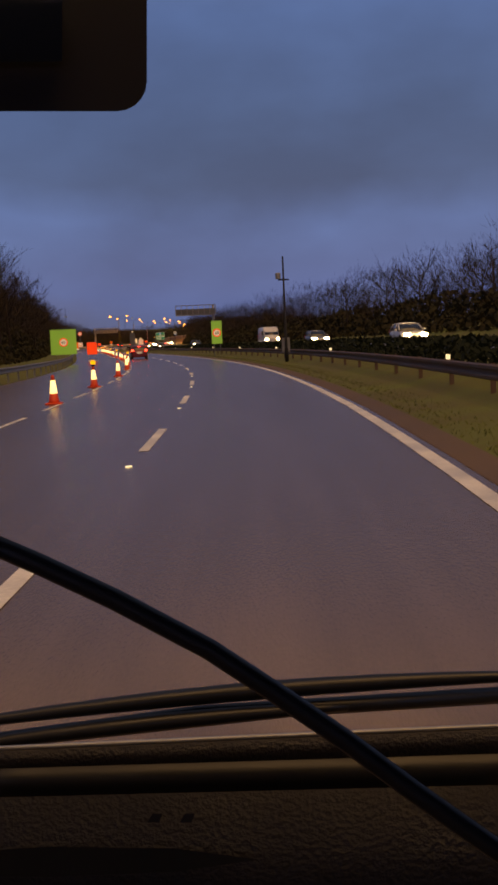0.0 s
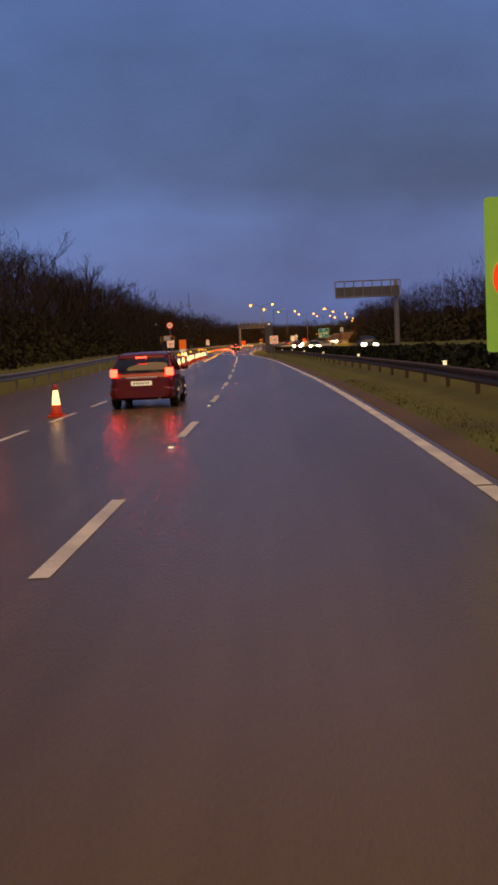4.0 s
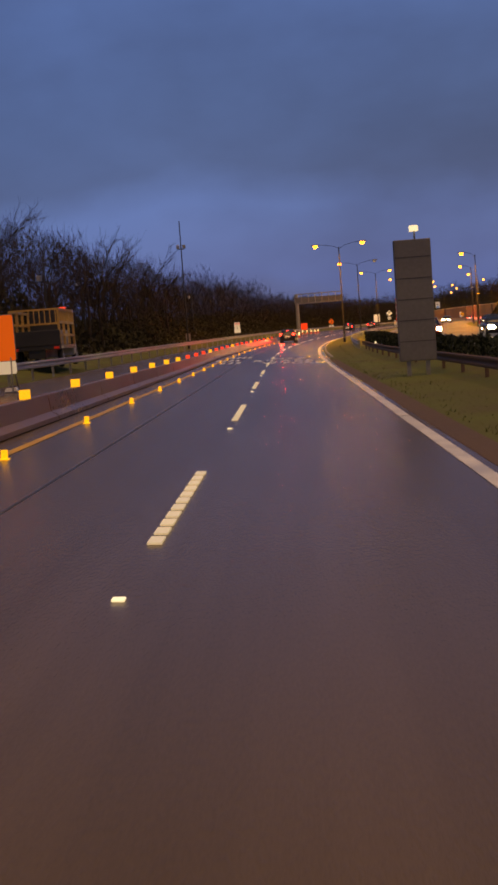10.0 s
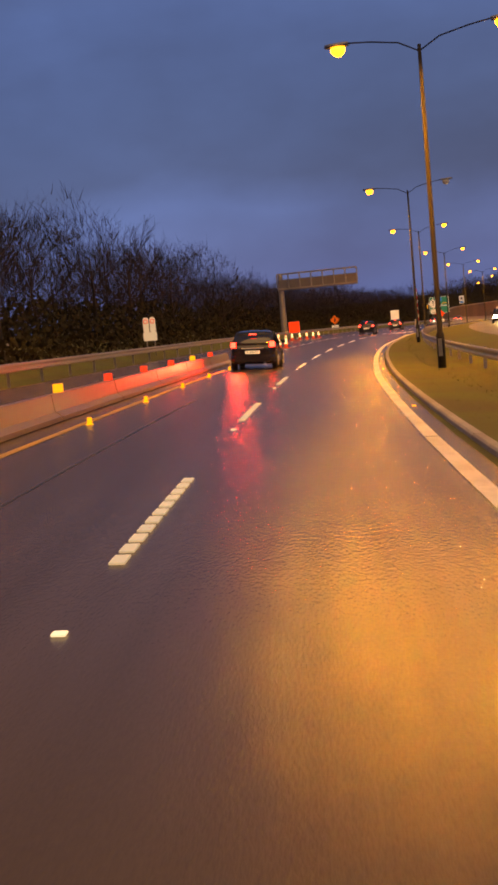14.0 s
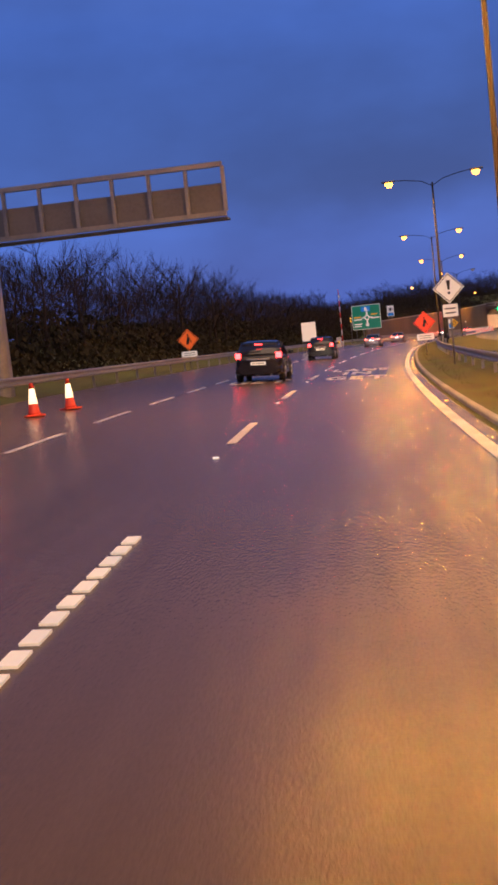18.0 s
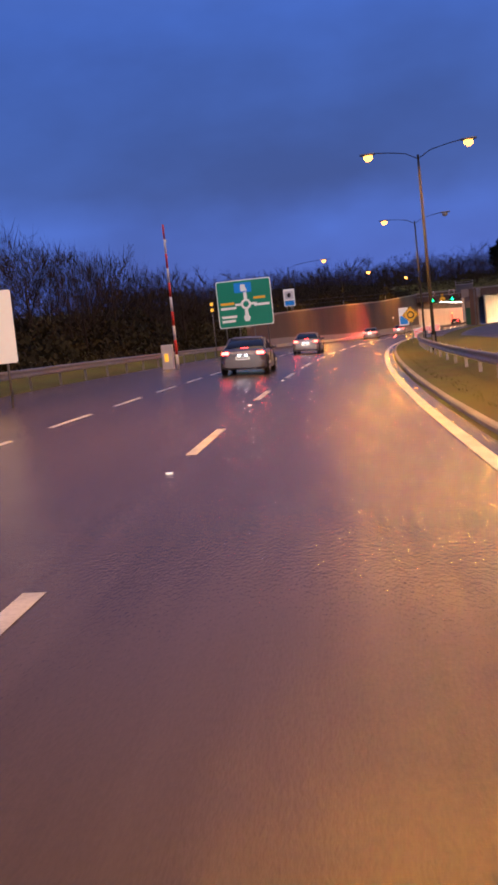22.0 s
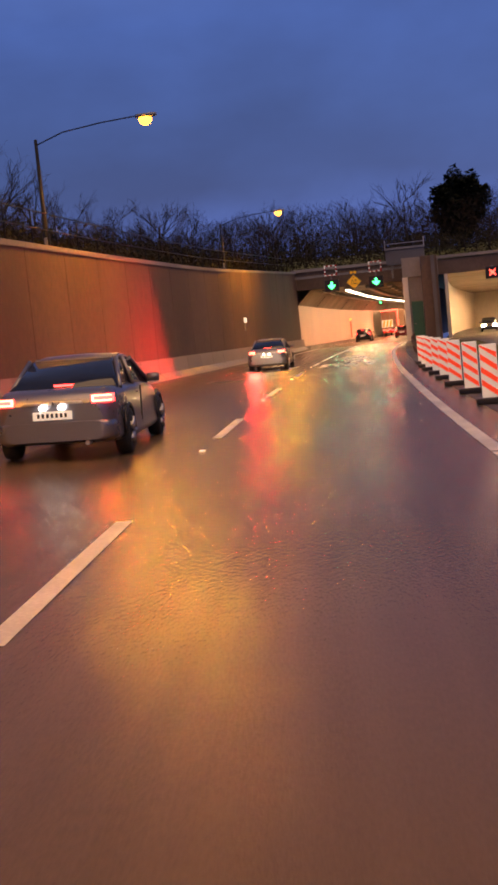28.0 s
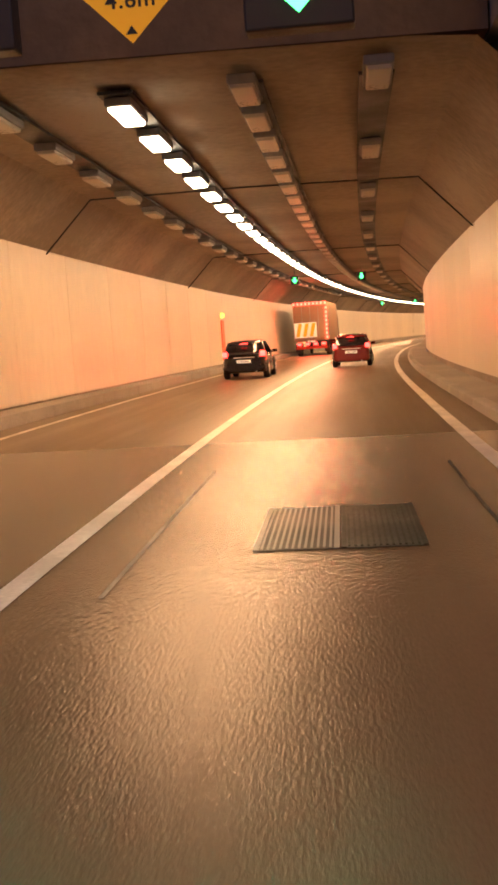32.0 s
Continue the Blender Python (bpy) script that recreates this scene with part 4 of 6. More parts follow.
def works_board(s, o, w, z0, h, mat, label, plate=0.0, category="roadworks sign"):
    g = thing("roadworks_board", F(s, o), label, category, "roadworks boards")
    for x in (-0.36, 0.36):
        part("leg", tubed([(x * w, -0.02, z0 + 0.1), (x * w * 1.15, -0.32, 0.0)], 0.022, 6), "dull", g)
        part("leg", tubed([(x * w, 0.03, z0 + 0.2), (x * w * 1.15, 0.42, 0.0)], 0.022, 6), "dull", g)
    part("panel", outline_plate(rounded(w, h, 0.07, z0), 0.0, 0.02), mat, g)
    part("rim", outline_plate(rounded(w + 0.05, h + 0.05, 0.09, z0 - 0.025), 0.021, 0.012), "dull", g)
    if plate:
        part("plate", outline_plate(rounded(w, plate, 0.06, z0 - plate - 0.02), 0.0, 0.02), "glow_white", g)
    for x in (-0.3, 0.3):
        part("sandbag", loft([[(x * w + q * 0.2, yy, zz) for q, zz in ((-1, 0.03), (-0.7, 0.14), (0.7, 0.14), (1, 0.03))] for yy in (-0.15, 0.0, 0.15)]), "white", g)
    return g


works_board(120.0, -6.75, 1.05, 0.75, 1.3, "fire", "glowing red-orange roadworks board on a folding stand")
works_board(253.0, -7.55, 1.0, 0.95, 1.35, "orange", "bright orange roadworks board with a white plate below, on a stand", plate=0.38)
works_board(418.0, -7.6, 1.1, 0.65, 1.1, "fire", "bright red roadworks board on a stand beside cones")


def lamp_sign(s, o, label):
    g = thing("speed_sign", F(s, o), label, "road sign")
    posts(g, (0,), 4.0)
    roundel(g, 0.36, 3.65, "")
    part("bar", boxed(-0.16, -0.05, 3.62, 0.16, -0.034, 3.70), "black", g)
    part("panel", outline_plate(rounded(0.80, 0.80, 0.05, 1.15), 0.0, 0.02), "glow_white", g)
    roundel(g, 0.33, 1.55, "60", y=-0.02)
    return g


lamp_sign(216.5, -7.45, "post with a red roundel above a white speed limit panel")
g = thing("speed_sign", F(219.6, 4.35), "white square speed limit sign with a red ring on the verge", "road sign")
posts(g, (0,), 2.5)
part("panel", outline_plate(rounded(0.95, 0.92, 0.05, 1.62), 0.0, 0.02), "glow_white", g)
roundel(g, 0.41, 2.08, "60")

g = thing("matrix_sign", F(255.0, 5.1), "tall grey equipment panel with a small white lamp on top", "equipment cabinet")
part("cabinet", boxed(-0.57, 0.0, 0.6, 0.57, 0.35, 4.35, bevel=0.02), "back", g)
for x in (-0.3, 0.3):
    part("leg", boxed(x - 0.06, 0.1, -0.1, x + 0.06, 0.22, 0.62), "dull", g)
for j in range(5):
    part("panel_seam", boxed(-0.56, -0.008, 1.2 + j * 0.65, 0.56, 0.0, 1.22 + j * 0.65), "dark", g)
part("lamp_stalk", tubed([(0.1, 0.15, 4.33), (0.1, 0.15, 4.62)], 0.03, 6), "dull", g)
part("lamp", boxed(-0.05, 0.05, 4.6, 0.22, 0.25, 4.78, bevel=0.02), "glint_w", g)

g = board_sign("information_sign", 255.6, -9.9, 0.95, 2.3, 0.62, "white", "small white information sign on a post", legs=(0,))
g = board_sign("twin_signal_board", 373.0, -10.9, 0.85, 1.05, 0.55, "glow_white", "white board with two pale discs above the barrier", legs=(-0.3, 0.3))
for x in (-0.21, 0.21):
    part("disc", outline_plate(rounded(0.36, 0.95, 0.17, 1.55, x), 0.0, 0.02), "glow_white", g)
    part("ring", ring_plate(0.10, 0.14, -0.02, z=2.25, x=x), "fire", g)


def diamond(s, o, z, r, mat, label, plate=None, figure=True, mark="works", category="warning sign"):
    g = thing("warning_sign", F(s, o), label, category, "diamond warning signs")
    posts(g, (0,), z + r * 0.7)
    part("diamond", outline_plate([(0, z - r), (r, z), (0, z + r), (-r, z)], 0.0, 0.02), mat, g)
    for sx, sz in ((1, 1), (-1, 1), (-1, -1), (1, -1)):
        part("border", outline_plate([(0, z + sz * r * 0.93), (sx * r * 0.93, z), (sx * r * 0.86, z), (0, z + sz * r * 0.86)], -0.012, 0.01), "black", g)
    if mark == "works":
        # a plain digging pictogram: bent bar, heap and ball
        part("pictogram", outline_plate([(-0.10 * r, z - 0.42 * r), (0.06 * r, z - 0.42 * r), (0.12 * r, z - 0.02 * r), (0.26 * r, z - 0.30 * r), (0.33 * r, z - 0.26 * r), (0.12 * r, z + 0.28 * r), (-0.06 * r, z + 0.26 * r), (-0.22 * r, z - 0.40 * r)], -0.014, 0.01), "black", g)
        part("pictogram", disc(0.10 * r, -0.014, 12, 0.01, z + 0.42 * r), "black", g)
    elif mark == "bang":
        part("mark", outline_plate([(-0.06 * r, z - 0.12 * r), (0.06 * r, z - 0.12 * r), (0.13 * r, z + 0.5 * r), (-0.13 * r, z + 0.5 * r)], -0.014, 0.01), "black", g)
        part("mark", disc(0.09 * r, -0.014, 12, 0.01, z - 0.32 * r), "black", g)
    elif mark == "ring":
        part("mark", ring_plate(0.28 * r, 0.42 * r, -0.014, z=z), "black", g)
    if plate:
        part("plate", outline_plate(rounded(plate[0], plate[1], 0.05, z - r - plate[1] - 0.03), 0.0, 0.02), "glow_white", g)
        for j in range(2):
            part("plate_line", boxed(-plate[0] * 0.35, -0.008, z - r - plate[1] * (0.45 + 0.35 * j), plate[0] * 0.35, -0.002, z - r - plate[1] * (0.35 + 0.35 * j)), "black", g)
    return g


diamond(458.4, -9.2, 1.75, 0.66, "orange", "orange diamond roadworks sign with a white plate on the shoulder", (0.95, 0.35))
diamond(437.6, 5.45, 3.2, 0.62, "glow_white", "white diamond warning sign with an exclamation mark", (0.6, 0.5), mark="bang")
diamond(460.0, 4.85, 2.05, 0.66, "fire", "red-orange diamond roadworks sign with a white plate on the verge", (1.0, 0.36))
diamond(572.0, 5.3, 2.45, 0.70, "amber", "yellow diamond warning sign with a ring on the verge", None, mark="ring")
g = board_sign("information_sign", 574.0, 4.7, 0.8, 1.6, 1.5, "glow_white", "white and blue panel behind the yellow sign", legs=(0,))
part("blue_field", outline_plate(rounded(0.66, 0.7, 0.04, 1.7), -0.008, 0.006), "blue", g)

g = board_sign("information_sign", 506.0, -7.0, 1.45, 1.1, 1.9, "glow_white", "plain pale information board on two posts in the grass")


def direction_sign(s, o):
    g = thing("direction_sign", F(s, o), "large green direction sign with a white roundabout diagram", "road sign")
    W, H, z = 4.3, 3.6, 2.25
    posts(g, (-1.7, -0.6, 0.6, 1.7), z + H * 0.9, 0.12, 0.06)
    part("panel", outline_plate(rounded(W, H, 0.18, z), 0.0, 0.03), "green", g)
    part("border", outline_plate(rounded(W + 0.14, H + 0.14, 0.2, z - 0.07), 0.032, 0.01), "glow_white", g)
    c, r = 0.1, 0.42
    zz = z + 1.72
    dg = part("diagram_ring", ring_plate(r * 0.55, r, -0.012, z=zz, x=c), "glow_white", g)
    part("arrow", outline_plate([(c - 0.14, zz + r * 0.9), (c + 0.14, zz + r * 0.9), (c + 0.12, zz + 1.05), (c + 0.26, zz + 1.05), (c, zz + 1.42), (c - 0.26, zz + 1.05), (c - 0.12, zz + 1.05)], -0.012, 0.01), "glow_white", g)
    part("stem", outline_plate([(c - 0.18, z + 0.35), (c + 0.18, z + 0.35), (c + 0.13, zz - r * 0.9), (c - 0.13, zz - r * 0.9)], -0.012, 0.01), "glow_white", g)
    part("stem_ring", ring_plate(0.12, 0.27, -0.014, z=z + 0.62, x=c), "glow_white", g)
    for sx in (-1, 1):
        part("branch", outline_plate([(c + sx * r * 0.85, zz - 0.09), (c + sx * (r + 0.45), zz - 0.09), (c + sx * (r + 0.45), zz + 0.09), (c + sx * r * 0.85, zz + 0.09)], -0.012, 0.01), "glow_white", g)
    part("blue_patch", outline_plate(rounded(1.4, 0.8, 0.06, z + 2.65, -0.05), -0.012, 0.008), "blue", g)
    part("symbol", outline_plate(rounded(0.4, 0.55, 0.1, z + 2.75, -0.05), -0.022, 0.008), "glow_white", g)
    for x0, z0, w, mt in ((-1.95, 1.75, 1.1, "amber"), (-1.95, 1.38, 1.25, "glow_white"), (0.75, 2.05, 0.95, "amber"), (0.75, 1.5, 1.25, "glow_white"), (-1.95, 0.7, 1.25, "glow_white"), (-1.95, 0.36, 1.1, "glow_white")):
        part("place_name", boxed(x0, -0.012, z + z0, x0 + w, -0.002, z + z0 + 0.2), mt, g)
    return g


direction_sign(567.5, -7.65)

g = thing("tunnel_sign", F(608.0, -9.5, wall_top(608) - 0.3), "white sign with a dark tunnel symbol on two posts", "road sign")
posts(g, (-0.35, 0.35), 3.2 - 0.6, 0.05, 0.04)
part("panel", outline_plate(rounded(1.3, 2.0, 0.08, 1.0), 0.0, 0.02), "glow_white", g)
part("field", outline_plate(rounded(1.0, 0.9, 0.05, 1.85), -0.008, 0.006), "white", g)
part("symbol", outline_plate(rounded(0.42, 0.5, 0.2, 2.05), -0.016, 0.006), "black", g)
part("blue_field", outline_plate(rounded(1.1, 0.55, 0.04, 1.12), -0.008, 0.006), "blue", g)
g = board_sign("warning_signal", 560.0, -9.0, 0.36, 3.2, 0.95, "black", "small black board with two amber lamps on a tall post", legs=(0,), category="signal")
for z in (3.45, 3.88):
    part("lamp", disc(0.13, -0.03, 16, 0.03, z), "glint_y", g)


# ---- gantries and masts ----
def gantry(s, o0, o1, z0, z1, leg_o, label, leg_mat="steel"):
    g = thing("gantry", F(s, 0), label, "sign gantry", "overhead sign gantries")
    y = 0.0
    part("leg", loft([[(leg_o + sx * w, y + 0.5 + sy * w, z) for sx, sy in ((-1, -1), (1, -1), (1, 1), (-1, 1))] for z, w in ((-0.3, 0.34), (0.0, 0.32), (z0, 0.26), (z1 - 0.1, 0.22))]), leg_mat, g)
    part("foot_plate", boxed(leg_o - 0.55, y, -0.05, leg_o + 0.55, y + 1.0, 0.06, bevel=0.02), "concrete", g)
    for z in (z0, z1 - 0.16):
        part("chord", boxed(o0, y - 0.05, z, o1, y + 0.14, z + 0.16), leg_mat, g)
    n = 7
    for j in range(n + 1):
        x = o0 + (o1 - o0) * j / n
        part("upright", boxed(x - 0.06, y - 0.03, z0 + 0.16, x + 0.06, y + 0.12, z1 - 0.16), leg_mat, g)
    part("backing", boxed(o0 + 0.1, y + 0.20, z0 + 0.1, o1 - 0.1, y + 0.26, z0 + (z1 - z0) * 0.62), "back", g)
    part("walkway", boxed(o0, y + 0.3, z0 - 0.06, o1, y + 1.0, z0), "dull", g)
    return g


gantry(429.5, -11.0, -2.1, 5.85, 7.65, -10.7, "cantilever steel sign gantry seen from the back", "dull")
gantry(240.0, 13.6, 22.3, 7.2, 9.4, 21.8, "grey cantilever gantry over the opposite carriageway", "dull")


def mast(s, o, h, label, heads=1, mat="pole"):
    g = thing("mast", F(s, o), label, "mast", "camera and signal masts")
    part("column", tubed([(0, 0, -0.1), (0, 0, 0.9), (0, 0, 0.95), (0, 0, h)], [0.11, 0.11, 0.08, 0.045], 8), mat, g)
    part("bracket", boxed(-0.3, -0.04, h * 0.78, 0.3, 0.04, h * 0.78 + 0.08), mat, g)
    for j in range(heads):
        x = -0.3 + 0.6 * j
        part("device", boxed(x - 0.13, -0.22, h * 0.78 + 0.08, x + 0.13, 0.22, h * 0.78 + 0.42, bevel=0.04), "dull", g)
    part("cabinet", boxed(-0.22, 0.1, 0.7, 0.22, 0.3, 1.5, bevel=0.02), "dull", g)
    return g


mast(59.0, 5.55, 6.0, "slim dark mast with a camera on the grass verge")
mast(330.0, -10.2, 12.4, "dark mast with two devices above the trees", 2)
for s, o, h in ((20, -13, 6.5), (262, -13, 7.0), (286, -13, 6.5), (302, -14, 7.0), (352, -13, 7)):
    mast(s, o, h, "thin dark pole standing among bare trees", 1)
m_ = thing("barrier_mast", F(533.5, -6.75), "red and white banded mast with a pale cabinet at its foot", "mast")
for j in range(10):
    part("band", tubed([(0, 0, j * 0.72), (0, 0, (j + 1) * 0.72)], 0.075 - 0.003 * j, 8), "red" if j % 2 else "white", m_)
part("cabinet", boxed(-0.75, -0.2, 0.0, -0.2, 0.3, 1.25, bevel=0.03), "white", m_)
part("lamp", boxed(-0.6, -0.24, 0.4, -0.4, -0.2, 0.8, bevel=0.02), "glint_y", m_)


# ---- lane signals over the portal ----
def lane_signal(s, o, z, label):
    g = thing("lane_signal", F(s, o, z), label, "lane signal", "lane signals over the portal")
    part("housing", boxed(-0.62, 0.0, -0.50, 0.62, 0.35, 0.50, bevel=0.03), "dark", g)
    part("arrow", outline_plate([(0, -0.34), (0.34, 0.0), (0.24, 0.08), (0.095, -0.01), (0.095, 0.34), (-0.095, 0.34), (-0.095, -0.01), (-0.24, 0.08), (-0.34, 0.0)], -0.012, 0.012), "go", g)
    fr = part("speed_frame", ring_frame(1.15, 0.95, 0.14, 0.85), "dark", g)
    for a, b, c, d in ((-0.575, 0.85, 0.575, 0.99), (-0.575, 1.66, 0.575, 1.80)):
        for j in range(6):
            x = a + (c - a) * j / 6
            part("stripe", boxed(x + 0.01, -0.014, b + 0.02, x + (c - a) / 6 - 0.01, -0.003, d - 0.02), "red" if j % 2 else "glow_white", fr)
    for x0 in (-0.575, 0.435):
        for j in range(4):
            z0_ = 0.99 + j * 0.1675
            part("stripe", boxed(x0 + 0.01, -0.014, z0_ + 0.01, x0 + 0.13, -0.003, z0_ + 0.155), "glow_white" if j % 2 else "red", fr)
    part("bracket", boxed(-0.05, 0.1, 0.42, 0.05, 0.2, 0.88), "dull", g)
    li = new("signal_light", bpy.data.lights.new("signal_light", "SPOT"))
    li.data.energy, li.data.color, li.data.spot_size, li.data.shadow_soft_size = 100, (0.12, 1.0, 0.6), radians(110), 0.2
    li.matrix_world = F(s, o, z) @ look((0, -0.06, 0), (0, -10, -4.0))
    return g


def ring_frame(w, h, t, z0):
    bm = bmesh.new()
    box(bm, -w / 2, 0, z0, w / 2, 0.1, z0 + t)
    box(bm, -w / 2, 0, z0 + h - t, w / 2, 0.1, z0 + h)
    box(bm, -w / 2, 0, z0 + t, -w / 2 + t, 0.1, z0 + h - t)
    box(bm, w / 2 - t, 0, z0 + t, w / 2, 0.1, z0 + h - t)
    return bm


for o in (-1.94, 1.95):
    lane_signal(706.6, o, 5.45, "lane signal with a glowing green arrow under a striped frame")
g = thing("signal_beam", F(707.3, 0), "steel beam that carries the lane signals", "beam")
part("beam", boxed(-5.3, 0.0, 6.35, 6.0, 0.18, 6.55), "dull", g)
for x in (-4.6, -1.94, 1.95, 5.2):
    part("strut", boxed(x - 0.05, 0.18, 6.4, x + 0.05, 1.7, 6.48), "dull", g)
g = thing("height_sign", F(706.9, 0.0), "yellow diamond height limit sign hung over the lanes", "warning sign")
part("diamond", outline_plate([(0, 5.0), (0.62, 5.62), (0, 6.24), (-0.62, 5.62)], 0.0, 0.02), "amber", g)
lettering("15'3", 0.42, 0.17, "black", g, Matrix.Translation((-0.21, -0.006, 5.66)) @ UPRIGHT, name="digit")
lettering("4.6m", 0.58, 0.19, "black", g, Matrix.Translation((-0.29, -0.006, 5.40)) @ UPRIGHT, name="digit")
for z in (5.14, 6.02):
    part("arrow_mark", outline_plate([(-0.07, z - 0.04), (0.07, z - 0.04), (0.0, z + 0.06)], -0.008, 0.006), "black", g)
for x in (-0.16, 0.16):
    bc = part("beacon", disc(0.14, -0.05, 18, 0.10, 6.45, x), "amber", g, "round amber beacon above the diamond")
    part("beacon_hood", ring_plate(0.14, 0.165, -0.10, 18, 0.16, 6.45, x), "dark", bc)
part("hanger", boxed(-0.03, 0.02, 6.15, 0.03, 0.06, 6.45), "dull", g)
g = thing("message_panel", F(705.2, 4.65), "dark message panel on a frame above the pier", "message sign")
part("panel", boxed(-1.65, 0.0, 6.65, 1.65, 0.35, 7.95, bevel=0.03), "back", g)
part("gutter", boxed(-1.7, -0.1, 7.97, 1.7, 0.4, 8.12), "dull", g)
for x in (-1.65, 1.65):
    part("upright", boxed(x - 0.04, 0.1, 8.12, x + 0.04, 0.2, 8.85), "steel", g)
part("rail", boxed(-1.65, 0.12, 8.45, 1.65, 0.18, 8.5), "steel", g)
for x in (-1.2, 1.2):
    part("leg", boxed(x - 0.08, 0.36, 5.6, x + 0.08, 0.52, 7.8), "dull", g)
    part("tie", boxed(x - 0.05, 0.5, 6.75, x + 0.05, 3.6, 6.85), "dull", g)
for o, gl in ((11.9, "stop"), (16.6, "stop")):
    g = thing("lane_signal", F(706.6, o, 5.3), "lane signal with a red cross over the second bore", "lane signal", "lane signals over the portal")
    part("housing", boxed(-0.6, 0.0, -0.5, 0.6, 0.3, 0.5, bevel=0.03), "dark", g)
    for a in (45, -45):
        b_ = boxed(-0.36, -0.012, -0.05, 0.36, 0.0, 0.05)
        bmesh.ops.rotate(b_, verts=b_.verts, matrix=Matrix.Rotation(radians(a), 3, "Y"))
        part("cross_bar", b_, gl, g)
    part("hanger", boxed(-0.05, 0.1, 0.5, 0.05, 2.4, 0.6), "dull", g)
for s in (760, 830):
    for o in (-1.94, 1.95):
        g = thing("tunnel_signal", F(s, o, 4.75), "small green lane signal under the tunnel ceiling", "lane signal", "signals inside the tunnel")
        part("housing", boxed(-0.25, 0.0, -0.25, 0.25, 0.2, 0.25, bevel=0.02), "dark", g)
        part("arrow", outline_plate([(0, -0.17), (0.17, 0.02), (0.06, 0.02), (0.06, 0.18), (-0.06, 0.18), (-0.06, 0.02), (-0.17, 0.02)], -0.012, 0.012), "go", g)
        part("hanger", boxed(-0.02, 0.08, 0.25, 0.02, 0.12, 0.6), "dull", g)
g = thing("wall_lamp", F(680.5, wall_o(680.5) + 0.02, 2.55), "small bright lamp on the retaining wall", "wall lamp")
part("lens", boxed(0.0, -0.12, 0.0, 0.18, 0.12, 0.34, bevel=0.04), "glint_w", g)
part("bracket", boxed(0.0, -0.05, -0.5, 0.08, 0.05, 0.02), "dull", g)


# ---- roadworks: cones, barrier, arrows ----
def cone_at(s, o, lamp=False, tilt=0.0, far=False):
    g = thing("traffic_cone", FR(s, o, 0.0, tilt), "orange traffic cone with a bright white sleeve" + (" and an amber lamp" if lamp else ""), "traffic cone", "traffic cones")
    ring = lambda r, z: [(r * math.cos(2 * math.pi * k / 14), r * math.sin(2 * math.pi * k / 14), z) for k in range(14)]
    if "base" not in CONE:
        CONE["base"] = boxed(-0.22, -0.22, 0.0, 0.22, 0.22, 0.05, bevel=0.02)
        CONE["body"] = loft([ring(0.165, 0.05), ring(0.14, 0.10), ring(0.105, 0.30)])
        CONE["sleeve"] = loft([ring(0.108, 0.30), ring(0.062, 0.66)])
        CONE["tip"] = loft([ring(0.06, 0.66), ring(0.045, 0.78), ring(0.02, 0.80)])
        for key, mat in (("base", "cone"), ("body", "cone"), ("sleeve", "sleeve"), ("tip", "cone")):
            me = bpy.data.meshes.new(key)
            CONE[key].to_mesh(me)
            CONE[key].free()
            me.materials.append(M[mat])
            CONE[key] = me
    for key in ("base", "body", "sleeve", "tip"):
        place(key, CONE[key], None, g)
    if lamp:
        part("lamp", disc(0.10, -0.03, 16, 0.06, 0.93), "glint_y", g)
        part("lamp_body", boxed(-0.05, -0.04, 0.78, 0.05, 0.05, 0.86), "dark", g)
    return g


CONE = {}
for i, s in enumerate((27, 38.5, 52, 68.6, 80.5, 92.5, 104, 116, 127, 139, 150, 156.5, 163, 169, 174.5, 179.5, 184.5, 189.5, 194, 198, 201.5, 205, 208.5, 212.5)):
    cone_at(s, -3.62 - 0.06 * math.sin(i * 2.1), lamp=i in (1, 5, 9, 12, 15, 19, 22), tilt=17.0 * i % 23)
for i, s in enumerate((206, 209, 212, 218.5, 219.5)):
    cone_at(s, (-5.3, -5.6, -6.0, -3.65, -4.1)[i], lamp=i > 2)
for i, (s, o) in enumerate(((373, -3.9), (376.5, -3.8), (379.5, -3.7), (382, -3.55), (397, -5.4), (406.5, -7.4), (409.5, -6.6), (412.5, -6.3), (414.8, -5.95), (417, -5.6), (419.5, -5.4))):
    cone_at(s, o, tilt=13.0 * i)


def keep_right(s, o):
    g = thing("keep_right_sign", F(s, o, 0, 4), "round blue sign with a white arrow on a low stand", "road sign", "blue arrow signs")
    part("disc", disc(0.31, 0.0, 28, 0.02, 0.45), "blue", g)
    part("rim", ring_plate(0.285, 0.32, -0.012, z=0.45), "glow_white", g)
    b = outline_plate([(0.22, -0.01), (0.02, 0.14), (0.02, 0.05), (-0.21, 0.05), (-0.21, -0.05), (0.02, -0.05), (0.02, -0.16)], -0.012, 0.01)
    bmesh.ops.rotate(b, verts=b.verts, matrix=Matrix.Rotation(radians(38), 3, "Y"))
    bmesh.ops.translate(b, verts=b.verts, vec=(0, 0, 0.45))
    part("arrow", b, "glow_white", g)
    for x in (-0.22, 0.22):
        part("leg", tubed([(x, 0.05, 0.35), (x * 1.2, 0.4, 0.0)], 0.018, 6), "dull", g)
    part("foot", boxed(-0.3, -0.1, 0.0, 0.3, 0.2, 0.08, bevel=0.02), "red", g)
    return g


keep_right(217.0, -3.65)
keep_right(222.0, -3.95)

